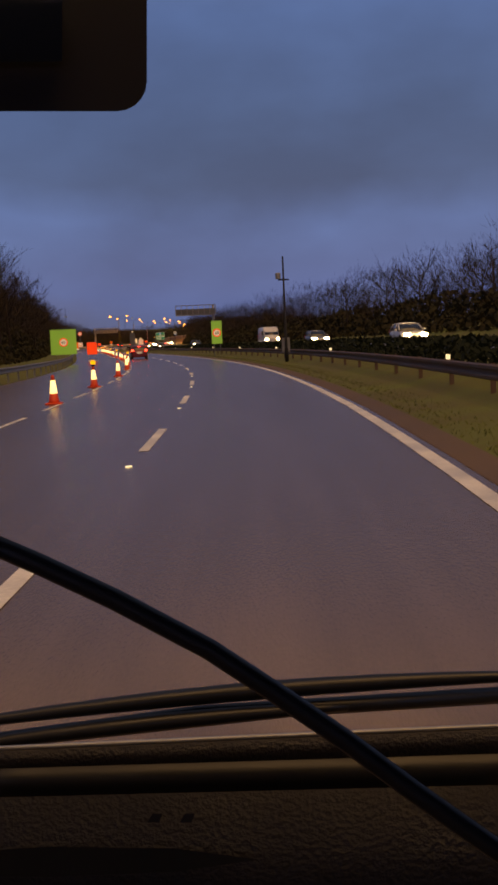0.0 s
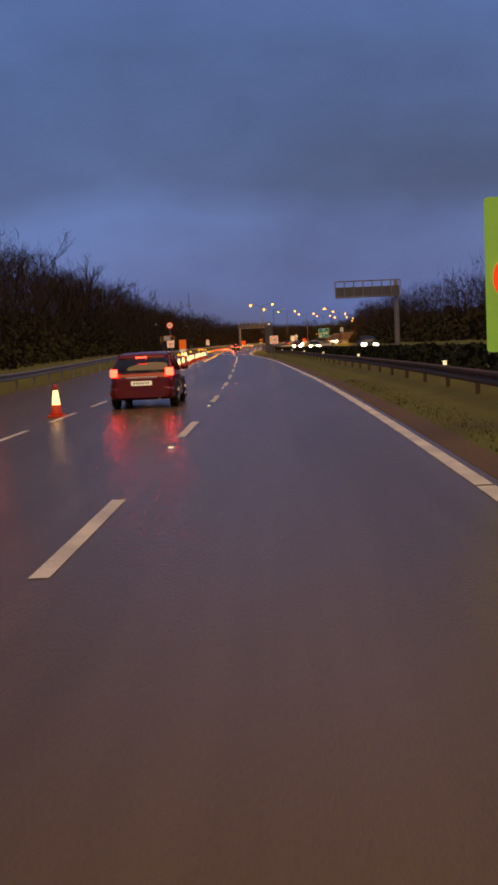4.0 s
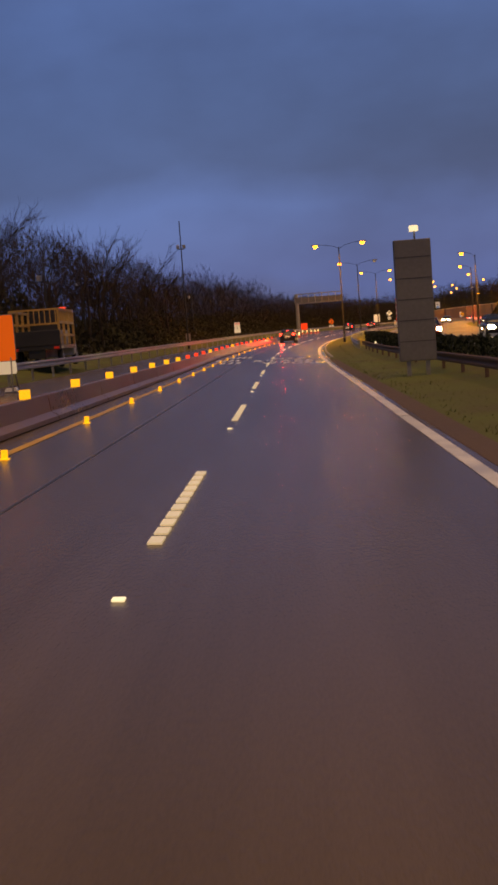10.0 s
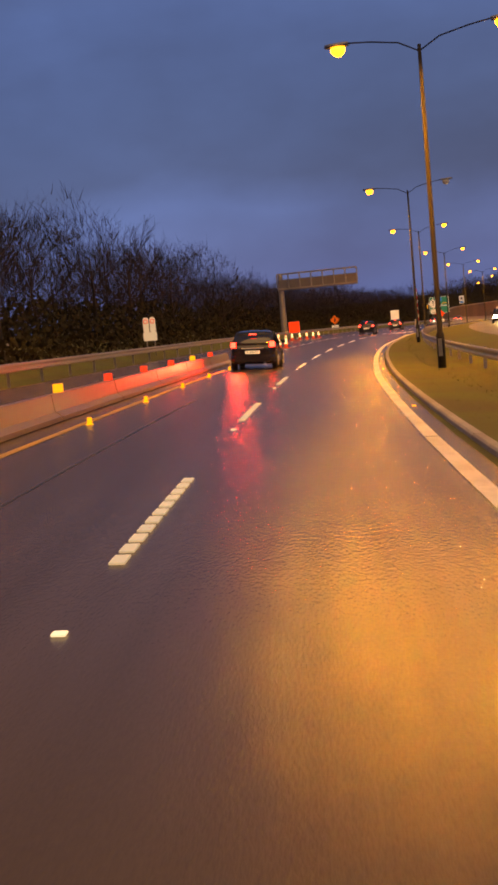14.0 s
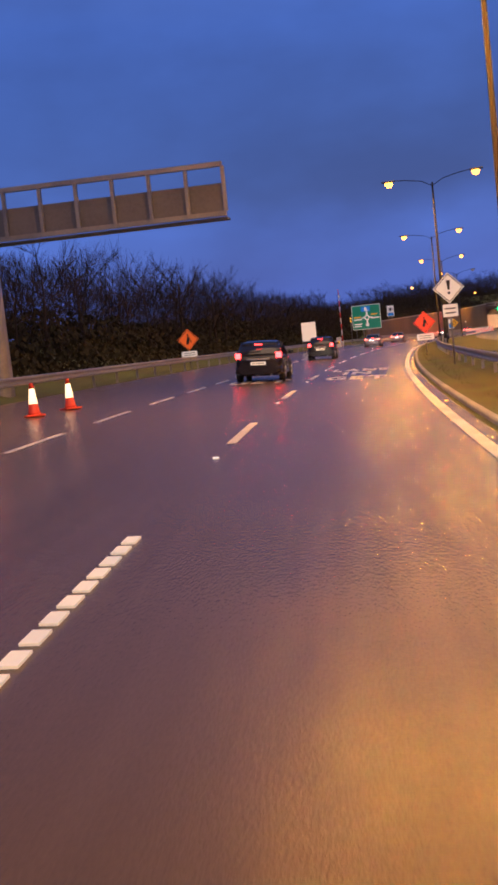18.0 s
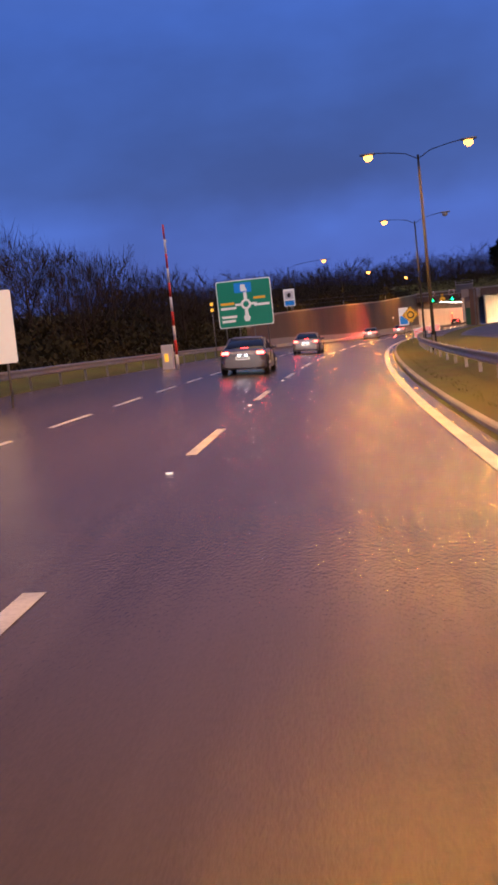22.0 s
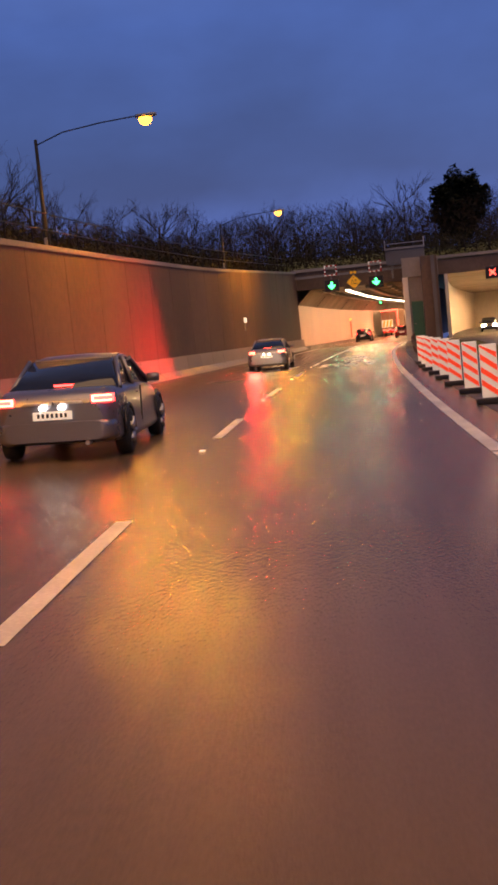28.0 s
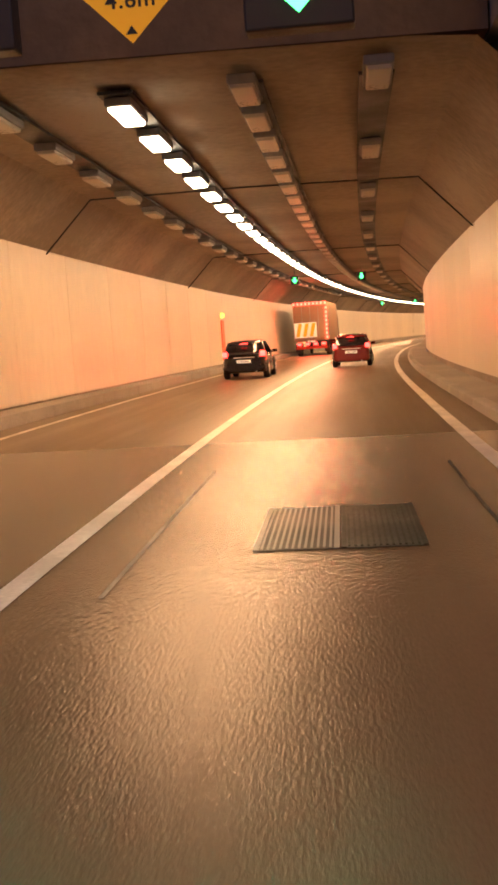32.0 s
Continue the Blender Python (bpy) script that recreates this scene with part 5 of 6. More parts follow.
tb = tagged(new("temporary_barrier"), "long grey steel work-zone barrier with reflectors on top", "safety barrier")
for a in np.arange(223.0, 352.0, 6.0):
    part("unit", sweep([(-3.92, 0.02), (-3.42, 0.02), (-3.42, 0.10), (-3.56, 0.18), (-3.60, 0.50), (-3.74, 0.50), (-3.78, 0.18), (-3.92, 0.10)], a, a + 5.94, 3.0, closed=True), "barrier", tb)
refl = {}
for key, mat in (("y", "glint_y"), ("r", "glint_r")):
    me = bpy.data.meshes.new("reflector")
    b_ = boxed(-0.10, -0.02, 0.0, 0.10, 0.02, 0.17, bevel=0.012)
    b_.to_mesh(me)
    b_.free()
    me.materials.append(M[mat])
    refl[key] = me
for i, a in enumerate(np.arange(225.0, 352.0, 4.8)):
    ob = place("reflector", refl["y" if a < 268 or i % 4 == 1 else "r"], None, tb)
    ob.matrix_world = F(a, -3.67, 0.50, 6)


def chevron_panel(s, o):
    g = thing("chevron_board", F(s, o, 0, -8), "red and white striped plastic chevron board", "road board", "striped boards along the median")
    part("foot", boxed(-0.28, -0.2, 0.0, 0.28, 0.2, 0.12, bevel=0.03), "dark", g)
    part("panel", boxed(-0.16, -0.03, 0.1, 0.16, 0.03, 1.12, bevel=0.02), "glow_white", g)
    for j in range(4):
        z = 0.22 + j * 0.24
        part("stripe", outline_plate([(-0.15, z + 0.14), (0.15, z - 0.09), (0.15, z + 0.02), (-0.15, z + 0.25 if j < 3 else z + 0.17)], -0.042, 0.01), "fire", g)


for i, s in enumerate(np.arange(604.0, 652.0, 3.4)):
    chevron_panel(s, 4.75 + 0.02 * (i % 3))


# ---- vehicles ----
def section(hw, z0, z1, r=0.12, top=1.0, n=3):
    """A rounded section of (x, z), whose top is narrower by the factor top."""
    pts = []
    for sx, z, a0 in ((1, z0, -90), (1, z1, 0), (-1, z1, 90), (-1, z0, 180)):
        w = hw * (top if z == z1 else 1.0)
        rr = min(r, (z1 - z0) * 0.45)
        cx, cz = sx * (w - rr), z + (rr if z == z0 else -rr)
        for k in range(n + 1):
            a = radians(a0 + 90 * k / n)
            pts.append((cx + rr * math.cos(a), cz + rr * math.sin(a)))
    return pts


def wheel(g, x, y, r=0.32):
    side = 1 if x > 0 else -1
    ring = lambda rr, xx: [(xx, y + rr * math.cos(2 * math.pi * k / 20), r + rr * math.sin(2 * math.pi * k / 20)) for k in range(20)]
    w = part("wheel", loft([ring(r * 0.7, x - side * 0.11), ring(r * 0.96, x - side * 0.10), ring(r, x - side * 0.05), ring(r, x + side * 0.05), ring(r * 0.96, x + side * 0.10), ring(r * 0.68, x + side * 0.11)]), "rubber", g)
    rim = part("rim", loft([ring(r * 0.66, x + side * 0.08), ring(r * 0.64, x + side * 0.112), ring(r * 0.5, x + side * 0.10)]), "dark", w)
    for k in range(5):
        a = 2 * math.pi * k / 5
        part("spoke", tubed([(x + side * 0.115, y, r), (x + side * 0.118, y + r * 0.62 * math.cos(a), r + r * 0.62 * math.sin(a))], 0.035, 5), "alloy", w)


def plate_bars(g, y, z, face=-1):
    part("number_plate", boxed(-0.27, y - 0.012, z, 0.27, y + 0.006, z + 0.115), "plate", g)
    for j in range(7):
        part("plate_bar", boxed(-0.21 + j * 0.063, y - 0.017, z + 0.03, -0.21 + j * 0.063 + 0.035, y - 0.012, z + 0.088), "black", g)


def head_beams(m, y, power=1.0):
    """The dipped beams of a car that stands at m, with its front at y."""
    for x in (-0.6, 0.6):
        li = new("head_beam", bpy.data.lights.new("head_beam", "SPOT"))
        li.data.energy, li.data.color, li.data.spot_size, li.data.spot_blend, li.data.shadow_soft_size = BEAM_W * power, (1.0, 0.74, 0.52), radians(44), 0.9, 0.06
        li.matrix_world = m @ look((x, y, 0.66), (x * 1.4, y + 26, 0.0))


def car(s, o, paint, label, kind="hatch", turn=0.0, facing=1, group="cars on the road", lights=True, glow=0.0, beam=0):
    m_ = FR(s, o, opp_z(s) if o > 9 else 0.0, turn) @ (Matrix.Identity(4) if facing > 0 else Matrix.Rotation(math.pi, 4, "Z"))
    g = thing("car", m_, label, "car", group)
    L_, W, H = (4.9, 0.92, 1.44) if kind == "saloon" else (4.35, 0.88, 1.47)
    f = lambda y: y * L_ / 4.35
    low = [(0.0, 0.70, 0.42, 0.80), (0.06, 0.80, 0.30, 0.93), (0.25, 0.86, 0.24, 1.0), (0.9, W, 0.20, 1.0), (2.6, W, 0.20, 0.97), (3.3, W * 0.99, 0.20, 0.92), (3.95, 0.84, 0.22, 0.80), (4.25, 0.76, 0.28, 0.68), (4.35, 0.62, 0.36, 0.58)]
    part("body", loft([[(x, f(y), z) for x, z in section(hw, z0, z1, 0.13, 0.93)] for y, hw, z0, z1 in low]), paint, g)
    if kind == "saloon":
        cab = [(0.62, 0.98, 1.0), (0.95, 0.97, 1.20), (1.35, 0.96, H - 0.05), (2.0, 0.96, H), (2.45, 0.95, H - 0.03), (3.25, 0.90, 0.97)]
    else:
        cab = [(0.10, 0.96, 1.02), (0.35, 0.96, 1.34), (0.75, 0.96, H - 0.03), (1.7, 0.96, H), (2.3, 0.95, H - 0.05), (3.15, 0.90, 0.97)]
    rows, roof = [], []
    for y, zb, zt in cab:
        fr = (zt - 0.95) / (H - 0.95)
        tw = 0.78 - 0.17 * max(0.0, fr)
        rows.append([(x, f(y), z) for x, z in ((0.79, zb - 0.06), (tw + 0.03, max(zb, zt - 0.08)), (tw - 0.04, zt), (-tw + 0.04, zt), (-tw - 0.03, max(zb, zt - 0.08)), (-0.79, zb - 0.06))])
        if fr > 0.7:
            roof.append([(x, f(y), z) for x, z in ((tw + 0.01, zt - 0.04), (tw - 0.06, zt + 0.012), (0, zt + 0.03), (-tw + 0.06, zt + 0.012), (-tw - 0.01, zt - 0.04), (0, zt - 0.01))])
    part("glasshouse", loft(rows), "glass", g, "dark tinted windows")
    part("roof", loft(roof), paint, g)
    for sx in (-1, 1):
        for ya, yb, zt in ((f(cab[0][0] + 0.12), f(cab[2][0]), H - 0.05), (f(1.75), f(1.80), H - 0.03), (f(cab[5][0] - 0.1), f(cab[4][0]), H - 0.08)):
            part("pillar", tubed([(sx * 0.80, ya, 0.96), (sx * 0.645, yb, zt)], 0.035, 6), paint, g)
        part("door_mirror", loft([[(sx * (0.86 + x), f(2.75) + y, 1.02 + z) for y, z in ((-0.06, -0.06), (-0.06, 0.06), (0.05, 0.05), (0.05, -0.05))] for x in (0.0, 0.10, 0.20)]), paint, g)
        part("door_line", boxed(sx * W * 0.985 - 0.012, f(1.75), 0.35, sx * W * 0.985 + 0.012, f(1.76), 0.93), "dark", g)
        part("door_handle", boxed(sx * W * 0.985 - 0.02, f(1.45), 0.84, sx * W * 0.985 + 0.02, f(1.45) + 0.17, 0.87, bevel=0.006), paint, g)
        # tail and head lamps wrap round the corners
        tz = 0.80 if kind == "saloon" else 0.86
        th_ = 0.11 if kind == "saloon" else 0.20
        tw0, tw1 = (0.54, 0.82) if kind == "saloon" else (0.64, 0.83)
        part("tail_lamp", loft([[(sx * x, y + dy, z) for dy, z in ((-0.03, tz), (-0.03, tz + th_), (0.10, tz + th_), (0.10, tz))] for x, y in ((tw0, 0.03), (0.72, 0.04), (tw1, 0.12))]), "tail" if lights and facing > 0 else "red", g)
        if kind == "saloon" and lights and facing > 0:
            for z in (0.815, 0.885):
                part("lamp_bar", loft([[(sx * x, y - 0.045 + dy, z + dz) for dy, dz in ((0, 0), (0, 0.02), (0.02, 0.02), (0.02, 0))] for x, y in ((tw0 + 0.01, 0.03), (0.72, 0.04), (tw1 - 0.01, 0.10))]), "led_bar", g)
            part("lamp_bar", boxed(sx * 0.56 - 0.012, -0.02, 0.82, sx * 0.56 + 0.012, 0.0, 0.90), "led_bar", g)
        part("fog_reflector", boxed(sx * 0.66 - 0.07, -0.015, 0.40, sx * 0.66 + 0.07, 0.05, 0.47, bevel=0.01), "glint_r", g)
        part("head_lamp", loft([[(sx * x, f(4.35) - y, z) for z in (0.55, 0.76)] + [(sx * x, f(4.35) - y - 0.14, z) for z in (0.76, 0.55)] for x, y in ((0.40, -0.02), (0.62, 0.03), (0.78, 0.14))]), "head" if lights and facing < 0 else "glass", g)
        for y in (0.78, 3.50):
            wheel(g, sx * (W - 0.10), f(y), 0.33)
            part("wheel_arch", tubed([(sx * (W - 0.02), f(y) + 0.39 * math.cos(a), 0.33 + 0.39 * math.sin(a)) for a in np.linspace(0.0, math.pi, 9)], 0.028, 5), "dark", g)
    part("bumper", loft([[(x, y, z) for x, z in section(hw, 0.30, 0.56, 0.08)] for y, hw in ((-0.05, 0.66), (-0.03, 0.78), (0.14, 0.86))]), paint if kind != "van" else "dark", g)
    part("rear_trim", boxed(-0.42, -0.035 if kind == "saloon" else -0.0, 0.80, 0.42, 0.05, 0.845, bevel=0.01), "alloy", g)
    plate_bars(g, -0.055, 0.62 if kind != "saloon" else 0.60)
    if lights and facing > 0:
        for x in (-0.13, 0.13) if kind == "saloon" else ():
            part("plate_lamp", boxed(x - 0.045, -0.08, 0.74, x + 0.045, -0.055, 0.785, bevel=0.008), "plate_lamp", g)
        part("high_brake_lamp", boxed(-0.14, f(0.20) if kind == "hatch" else f(0.66), H - 0.13 if kind == "hatch" else 1.02, 0.14, f(0.24) if kind == "hatch" else f(0.70), H - 0.10 if kind == "hatch" else 1.05), "tail", g)
    part("exhaust", tubed([(0.45, -0.04, 0.26), (0.45, 0.15, 0.26)], 0.035, 8), "steel", g)
    if glow:
        # both lamps shine back over the road and the barrier
        li = new("brake_light", bpy.data.lights.new("brake_light", "SPOT"))
        li.data.energy, li.data.color, li.data.spot_size, li.data.spot_blend, li.data.shadow_soft_size = glow, (1.0, 0.05, 0.04), radians(122), 0.9, 0.3
        li.matrix_world = m_ @ look((-0.6, -0.14, 0.80), (-5.6, -4.6, 0.6))
    if beam:
        head_beams(m_, f(4.35) + 0.05)
    return g


car(118.0, -1.75, "car_red", "dark red hatchback with lit tail lamps in the nearside lane", "hatch", glow=12, beam=1)
# the black hatchback and grey saloon are single moving cars, repeated along their run
car(347.0, -1.70, "car_black", "black hatchback with lit tail lamps beside the work barrier", "hatch", glow=1200, beam=1)
car(431.9, -1.85, "car_black", "black hatchback with lit red tail lamps on the wet road", "hatch", glow=10, beam=1)
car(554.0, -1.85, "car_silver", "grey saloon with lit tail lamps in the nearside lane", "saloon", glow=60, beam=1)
car(466.0, -2.0, "car_black", "black hatchback with lit tail lamps passing the white board", "hatch", glow=10, beam=1)
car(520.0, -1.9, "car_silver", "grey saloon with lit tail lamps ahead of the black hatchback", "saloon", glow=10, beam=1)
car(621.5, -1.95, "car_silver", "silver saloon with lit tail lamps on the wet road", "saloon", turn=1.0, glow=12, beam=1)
car(658.5, -2.05, "car_silver", "grey saloon with bright brake lamps near the tunnel mouth", "saloon", glow=3000)
car(737.0, -2.15, "car_black", "black hatchback with lit tail lamps inside the tunnel", "hatch", glow=220)
car(745.0, 1.75, "car_red", "dark red hatchback with bright brake lamps inside the tunnel", "hatch", glow=90)


def van(s, o, facing, label, mat="car_white"):
    m_ = F(s, o, opp_z(s) if o > 9 else 0.0) @ (Matrix.Identity(4) if facing > 0 else Matrix.Rotation(math.pi, 4, "Z"))
    g = thing("van", m_, label, "van", "vans on the road")
    rows = [(0.0, 0.86, 0.45, 2.1), (0.08, 0.95, 0.35, 2.25), (3.2, 0.97, 0.35, 2.3), (3.9, 0.96, 0.35, 2.15), (4.5, 0.93, 0.35, 1.35), (5.1, 0.88, 0.38, 1.1), (5.25, 0.78, 0.45, 0.9)]
    part("body", loft([[(x, y, z) for x, z in section(hw, z0, z1, 0.14, 0.90)] for y, hw, z0, z1 in rows]), mat, g)
    part("windscreen", loft([[(x, y, z) for x, z in ((-w, zz), (w, zz), (w, zz - 0.05), (-w, zz - 0.05))] for y, zz, w in ((3.96, 2.05, 0.72), (4.54, 1.32, 0.82))]), "glass", g)
    for x in (-0.45, 0.45):
        part("rear_window", boxed(x - 0.32, -0.02, 1.35, x + 0.32, 0.01, 1.95, bevel=0.02), "glass", g)
    part("door_gap", boxed(-0.01, -0.012, 0.5, 0.01, 0.005, 2.1), "dark", g)
    part("bumper", boxed(-0.9, -0.1, 0.38, 0.9, 0.02, 0.58, bevel=0.03), "dark", g)
    for sx in (-1, 1):
        part("tail_lamp", boxed(sx * 0.86 - 0.07, -0.03, 0.9, sx * 0.86 + 0.07, 0.05, 1.4, bevel=0.02), "tail" if facing > 0 else "red", g)
        part("head_lamp", boxed(sx * 0.66 - 0.15, 5.14, 0.74, sx * 0.66 + 0.15, 5.27, 0.94, bevel=0.03), "head" if facing < 0 else "glass", g)
        part("side_window", boxed(sx * 0.955 - 0.02, 3.3, 1.35, sx * 0.955 + 0.02, 4.1, 1.85, bevel=0.01), "glass", g)
        for y in (0.9, 4.3):
            wheel(g, sx * 0.85, y, 0.34)
    plate_bars(g, -0.105, 0.62)
    return g


van(905.0, 1.6, 1, "white van with red tail lamps deep in the tunnel")
van(132.0, 14.2, -1, "white van with lit head lamps on the opposite carriageway")
for s, o, pt in ((72, 15.0, "car_white"), (108, 15.2, "car_silver"), (203, 13.0, "car_black"), (262, 12.0, "car_silver"), (300, 15.0, "car_black"), (318, 12.2, "car_red"), (345, 12.2, "car_silver"), (382, 12.0, "car_black"), (393, 15.4, "car_silver"), (425, 12.8, "car_black"), (470, 14.0, "car_silver")):
    car(s, o, pt, "car with bright head lamps on the opposite carriageway", "hatch", facing=-1, group="oncoming cars")
for s in (735, 752):
    car(s, 12.0 + (s - 735) * 0.15, "car_black", "car with bright head lamps in the second bore", "hatch", facing=-1, group="oncoming cars")


def lorry(s, o, label):
    m_ = F(s, o)
    g = thing("lorry", m_, label, "lorry")
    part("box_body", boxed(-1.25, 0.0, 1.1, 1.25, 8.5, 3.9, bevel=0.06), "tarp", g)
    rb = part("rear_board", boxed(-1.2, -0.10, 1.35, 0.45, -0.05, 2.45, bevel=0.02), "glow_white", g, "pale reflective board on the tailgate")
    for j in range(3):
        part("stripe", outline_plate([(-1.1 + 0.5 * j, 1.42), (-0.85 + 0.5 * j, 1.42), (-0.62 + 0.5 * j, 2.38), (-0.87 + 0.5 * j, 2.38)], -0.115, 0.01), "amber", rb)
    for x in (-0.6, 0.0, 0.6):
        part("door_bar", tubed([(x, -0.03, 1.2), (x, -0.03, 3.6)], 0.022, 6), "steel", g)
    part("chassis", boxed(-0.45, 0.2, 0.6, 0.45, 10.4, 1.05), "dark", g)
    part("under_run_bar", boxed(-1.15, 0.0, 0.5, 1.15, 0.12, 0.68, bevel=0.02), "red", g)
    part("cab", loft([[(x, y, z) for x, z in section(hw, 0.7, z1, 0.15, 0.95)] for y, hw, z1 in ((8.7, 1.2, 3.1), (9.6, 1.22, 3.3), (10.4, 1.2, 2.9), (10.8, 1.1, 2.1))]), "car_red", g)
    for x in np.linspace(-1.15, 1.15, 9):
        part("marker_lamp", boxed(x - 0.06, -0.08, 3.72, x + 0.06, 0.0, 3.92, bevel=0.015), "marker", g)
    for z in np.linspace(1.3, 3.45, 8):
        part("marker_lamp", boxed(1.12, -0.08, z - 0.07, 1.26, 0.0, z + 0.07, bevel=0.015), "marker", g)
    for x in (-0.9, -0.3, 0.3, 0.9):
        part("tail_lamp", boxed(x - 0.14, -0.04, 0.78, x + 0.14, 0.04, 0.95, bevel=0.02), "tail", g)
    for sx in (-1, 1):
        for y in (1.2, 2.4, 9.4):
            wheel(g, sx * 1.08, y, 0.48)
        part("mudflap", boxed(sx * 1.08 - 0.2, 0.55, 0.25, sx * 1.08 + 0.2, 0.58, 0.9), "dark", g)
    plate_bars(g, -0.03, 1.0)
    li = new("brake_light", bpy.data.lights.new("brake_light", "SPOT"))
    li.data.energy, li.data.color, li.data.spot_size, li.data.shadow_soft_size = 900, (1.0, 0.08, 0.05), radians(150), 0.8
    li.matrix_world = m_ @ look((0, -0.3, 2.4), (0, -6, 1.2))
    return g


lorry(777.0, -2.9, "box lorry outlined with red marker lamps inside the tunnel")


def works_truck(s, o):
    g = thing("works_truck", F(s, o, 0.3, 3), "yellow works lorry with a caged body parked behind the barrier", "truck")
    part("bed", boxed(-1.15, 0.0, 0.85, 1.15, 5.0, 1.05), "dark", g)
    for x in (-1.12, 1.12):
        for y in (0.05, 1.6, 3.2, 4.9):
            part("stake", boxed(x - 0.05, y - 0.05, 1.05, x + 0.05, y + 0.05, 2.75), "works", g)
        for z in (1.5, 2.1, 2.7):
            part("side_rail", boxed(x - 0.03, 0.0, z - 0.06, x + 0.03, 5.0, z + 0.06), "works", g)
    part("tail_board", boxed(-1.15, -0.04, 1.05, 1.15, 0.02, 1.75, bevel=0.015), "dark", g)
    part("head_board", boxed(-1.15, 4.95, 1.05, 1.15, 5.05, 2.75, bevel=0.015), "dark", g)
    for y in np.arange(0.25, 4.9, 0.3):
        part("cage_bar", boxed(1.09, y - 0.02, 2.05, 1.14, y + 0.02, 2.75), "works", g)
    for x in np.arange(-1.0, 1.01, 0.25):
        part("cage_bar", boxed(x - 0.02, 0.0, 2.05, x + 0.02, 0.05, 2.75), "works", g)
    for z in (2.05, 2.72):
        part("end_rail", boxed(-1.15, -0.01, z - 0.04, 1.15, 0.05, z + 0.04), "works", g)
    for j in range(4):
        part("load", boxed(-1.0 + 0.5 * j, 0.3 + 0.2 * (j % 2), 1.06, -0.55 + 0.5 * j, 4.2 - 0.3 * (j % 3), 1.55 + 0.2 * (j % 2), bevel=0.03), "concrete", g)
    part("cab", loft([[(x, y, z) for x, z in section(hw, 0.5, z1, 0.12, 0.93)] for y, hw, z1 in ((5.15, 1.05, 2.35), (5.9, 1.06, 2.4), (6.6, 1.0, 1.6), (6.9, 0.9, 1.3))]), "car_white", g)
    part("beacon", boxed(0.5, 4.9, 2.76, 0.8, 5.08, 2.95, bevel=0.03), "glint_r", g)
    for sx in (-1, 1):
        part("tail_lamp", boxed(sx * 0.95 - 0.12, -0.06, 0.86, sx * 0.95 + 0.12, 0.0, 0.98), "red", g)
        for y in (1.1, 5.9):
            wheel(g, sx * 0.95, y, 0.42)
    part("chassis", boxed(-0.4, 0.1, 0.45, 0.4, 6.5, 0.85), "dark", g)
    return g


works_truck(272.0, -10.6)


# ---- trees, scrub and hedge ----
def bare_tree(seed, height, spread=0.36, bushy=1.0):
    """Trunk and crown meshes of a leafless tree: limbs fork into many thin twigs."""
    rng = random.Random(seed)
    trunk = bmesh.new()
    pts, x, y = [], 0.0, 0.0
    for i in range(6):
        pts.append((x, y, height * 0.62 * i / 5))
        x, y = x + rng.uniform(-0.12, 0.12), y + rng.uniform(-0.12, 0.12)
    tube(trunk, pts, [0.16 * height / 9 * (1 - 0.14 * i) for i in range(6)], 7)
    verts, faces = [], []

    def twig(a, b, r0, r1):
        d = (b - a).normalized()
        u = d.cross(Vector((0.3, 0.2, 1))).normalized()
        w = d.cross(u)
        i = len(verts)
        for c, r in ((a, r0), (b, r1)):
            for q in (0, 2.094, 4.189):
                verts.append(c + (u * math.cos(q) + w * math.sin(q)) * r)
        for q in range(3):
            faces.append((i + q, i + (q + 1) % 3, i + 3 + (q + 1) % 3, i + 3 + q))

    def grow(a, d, ln, r, level):
        b = a + d * ln
        mid = a + d * ln * 0.5 + Vector((rng.uniform(-1, 1), rng.uniform(-1, 1), rng.uniform(-0.5, 0.8))) * ln * 0.07
        twig(a, mid, r, r * 0.8)
        twig(mid, b, r * 0.8, r * 0.55)
        if level == 0:
            return
        for _ in range(int((3, 4, 4, 3)[level - 1] * bushy + rng.random())):
            t = rng.uniform(0.35, 1.0)
            nd = (d + Vector((rng.uniform(-1, 1), rng.uniform(-1, 1), rng.uniform(-0.35, 0.9))) * 0.75).normalized()
            grow(a + d * ln * t, nd, ln * rng.uniform(0.5, 0.72), max(0.006, r * 0.5), level - 1)

    for i in range(7):
        z = height * rng.uniform(0.18, 0.62)
        a0 = i * 2.4 + rng.uniform(-0.4, 0.4)
        d = Vector((math.cos(a0), math.sin(a0), rng.uniform(0.5, 1.5))).normalized()
        j = min(4, int(z / (height * 0.62) * 5))
        grow(Vector(pts[j][:2] + (z,)), d, height * spread * rng.uniform(0.7, 1.05), 0.05 * height / 9, 3)
    me = bpy.data.meshes.new("crown")
    me.from_pydata(verts, [], faces)
    me.materials.append(M["twig"])
    mt = bpy.data.meshes.new("trunk")
    trunk.to_mesh(mt)
    trunk.free()
    mt.materials.append(M["bark"])
    return mt, me


KINDS = [bare_tree(11, 9.0), bare_tree(12, 10.5, 0.34), bare_tree(13, 8.0, 0.4), bare_tree(14, 11.0, 0.30), bare_tree(15, 7.0, 0.42)]


def tree_at(s, o, z, size, kind, turn, label="bare dark winter tree in a dense roadside belt"):
    g = thing("tree", F(s, o, z, turn), label, "tree", "bare roadside trees")
    g.scale = (size, size, size)
    place("trunk", KINDS[kind][0], None, g)
    place("crown", KINDS[kind][1], None, g)


LIGHT = [bare_tree(31, 8.5, 0.38, 0.62), bare_tree(32, 9.5, 0.36, 0.62), bare_tree(33, 7.5, 0.42, 0.62)]


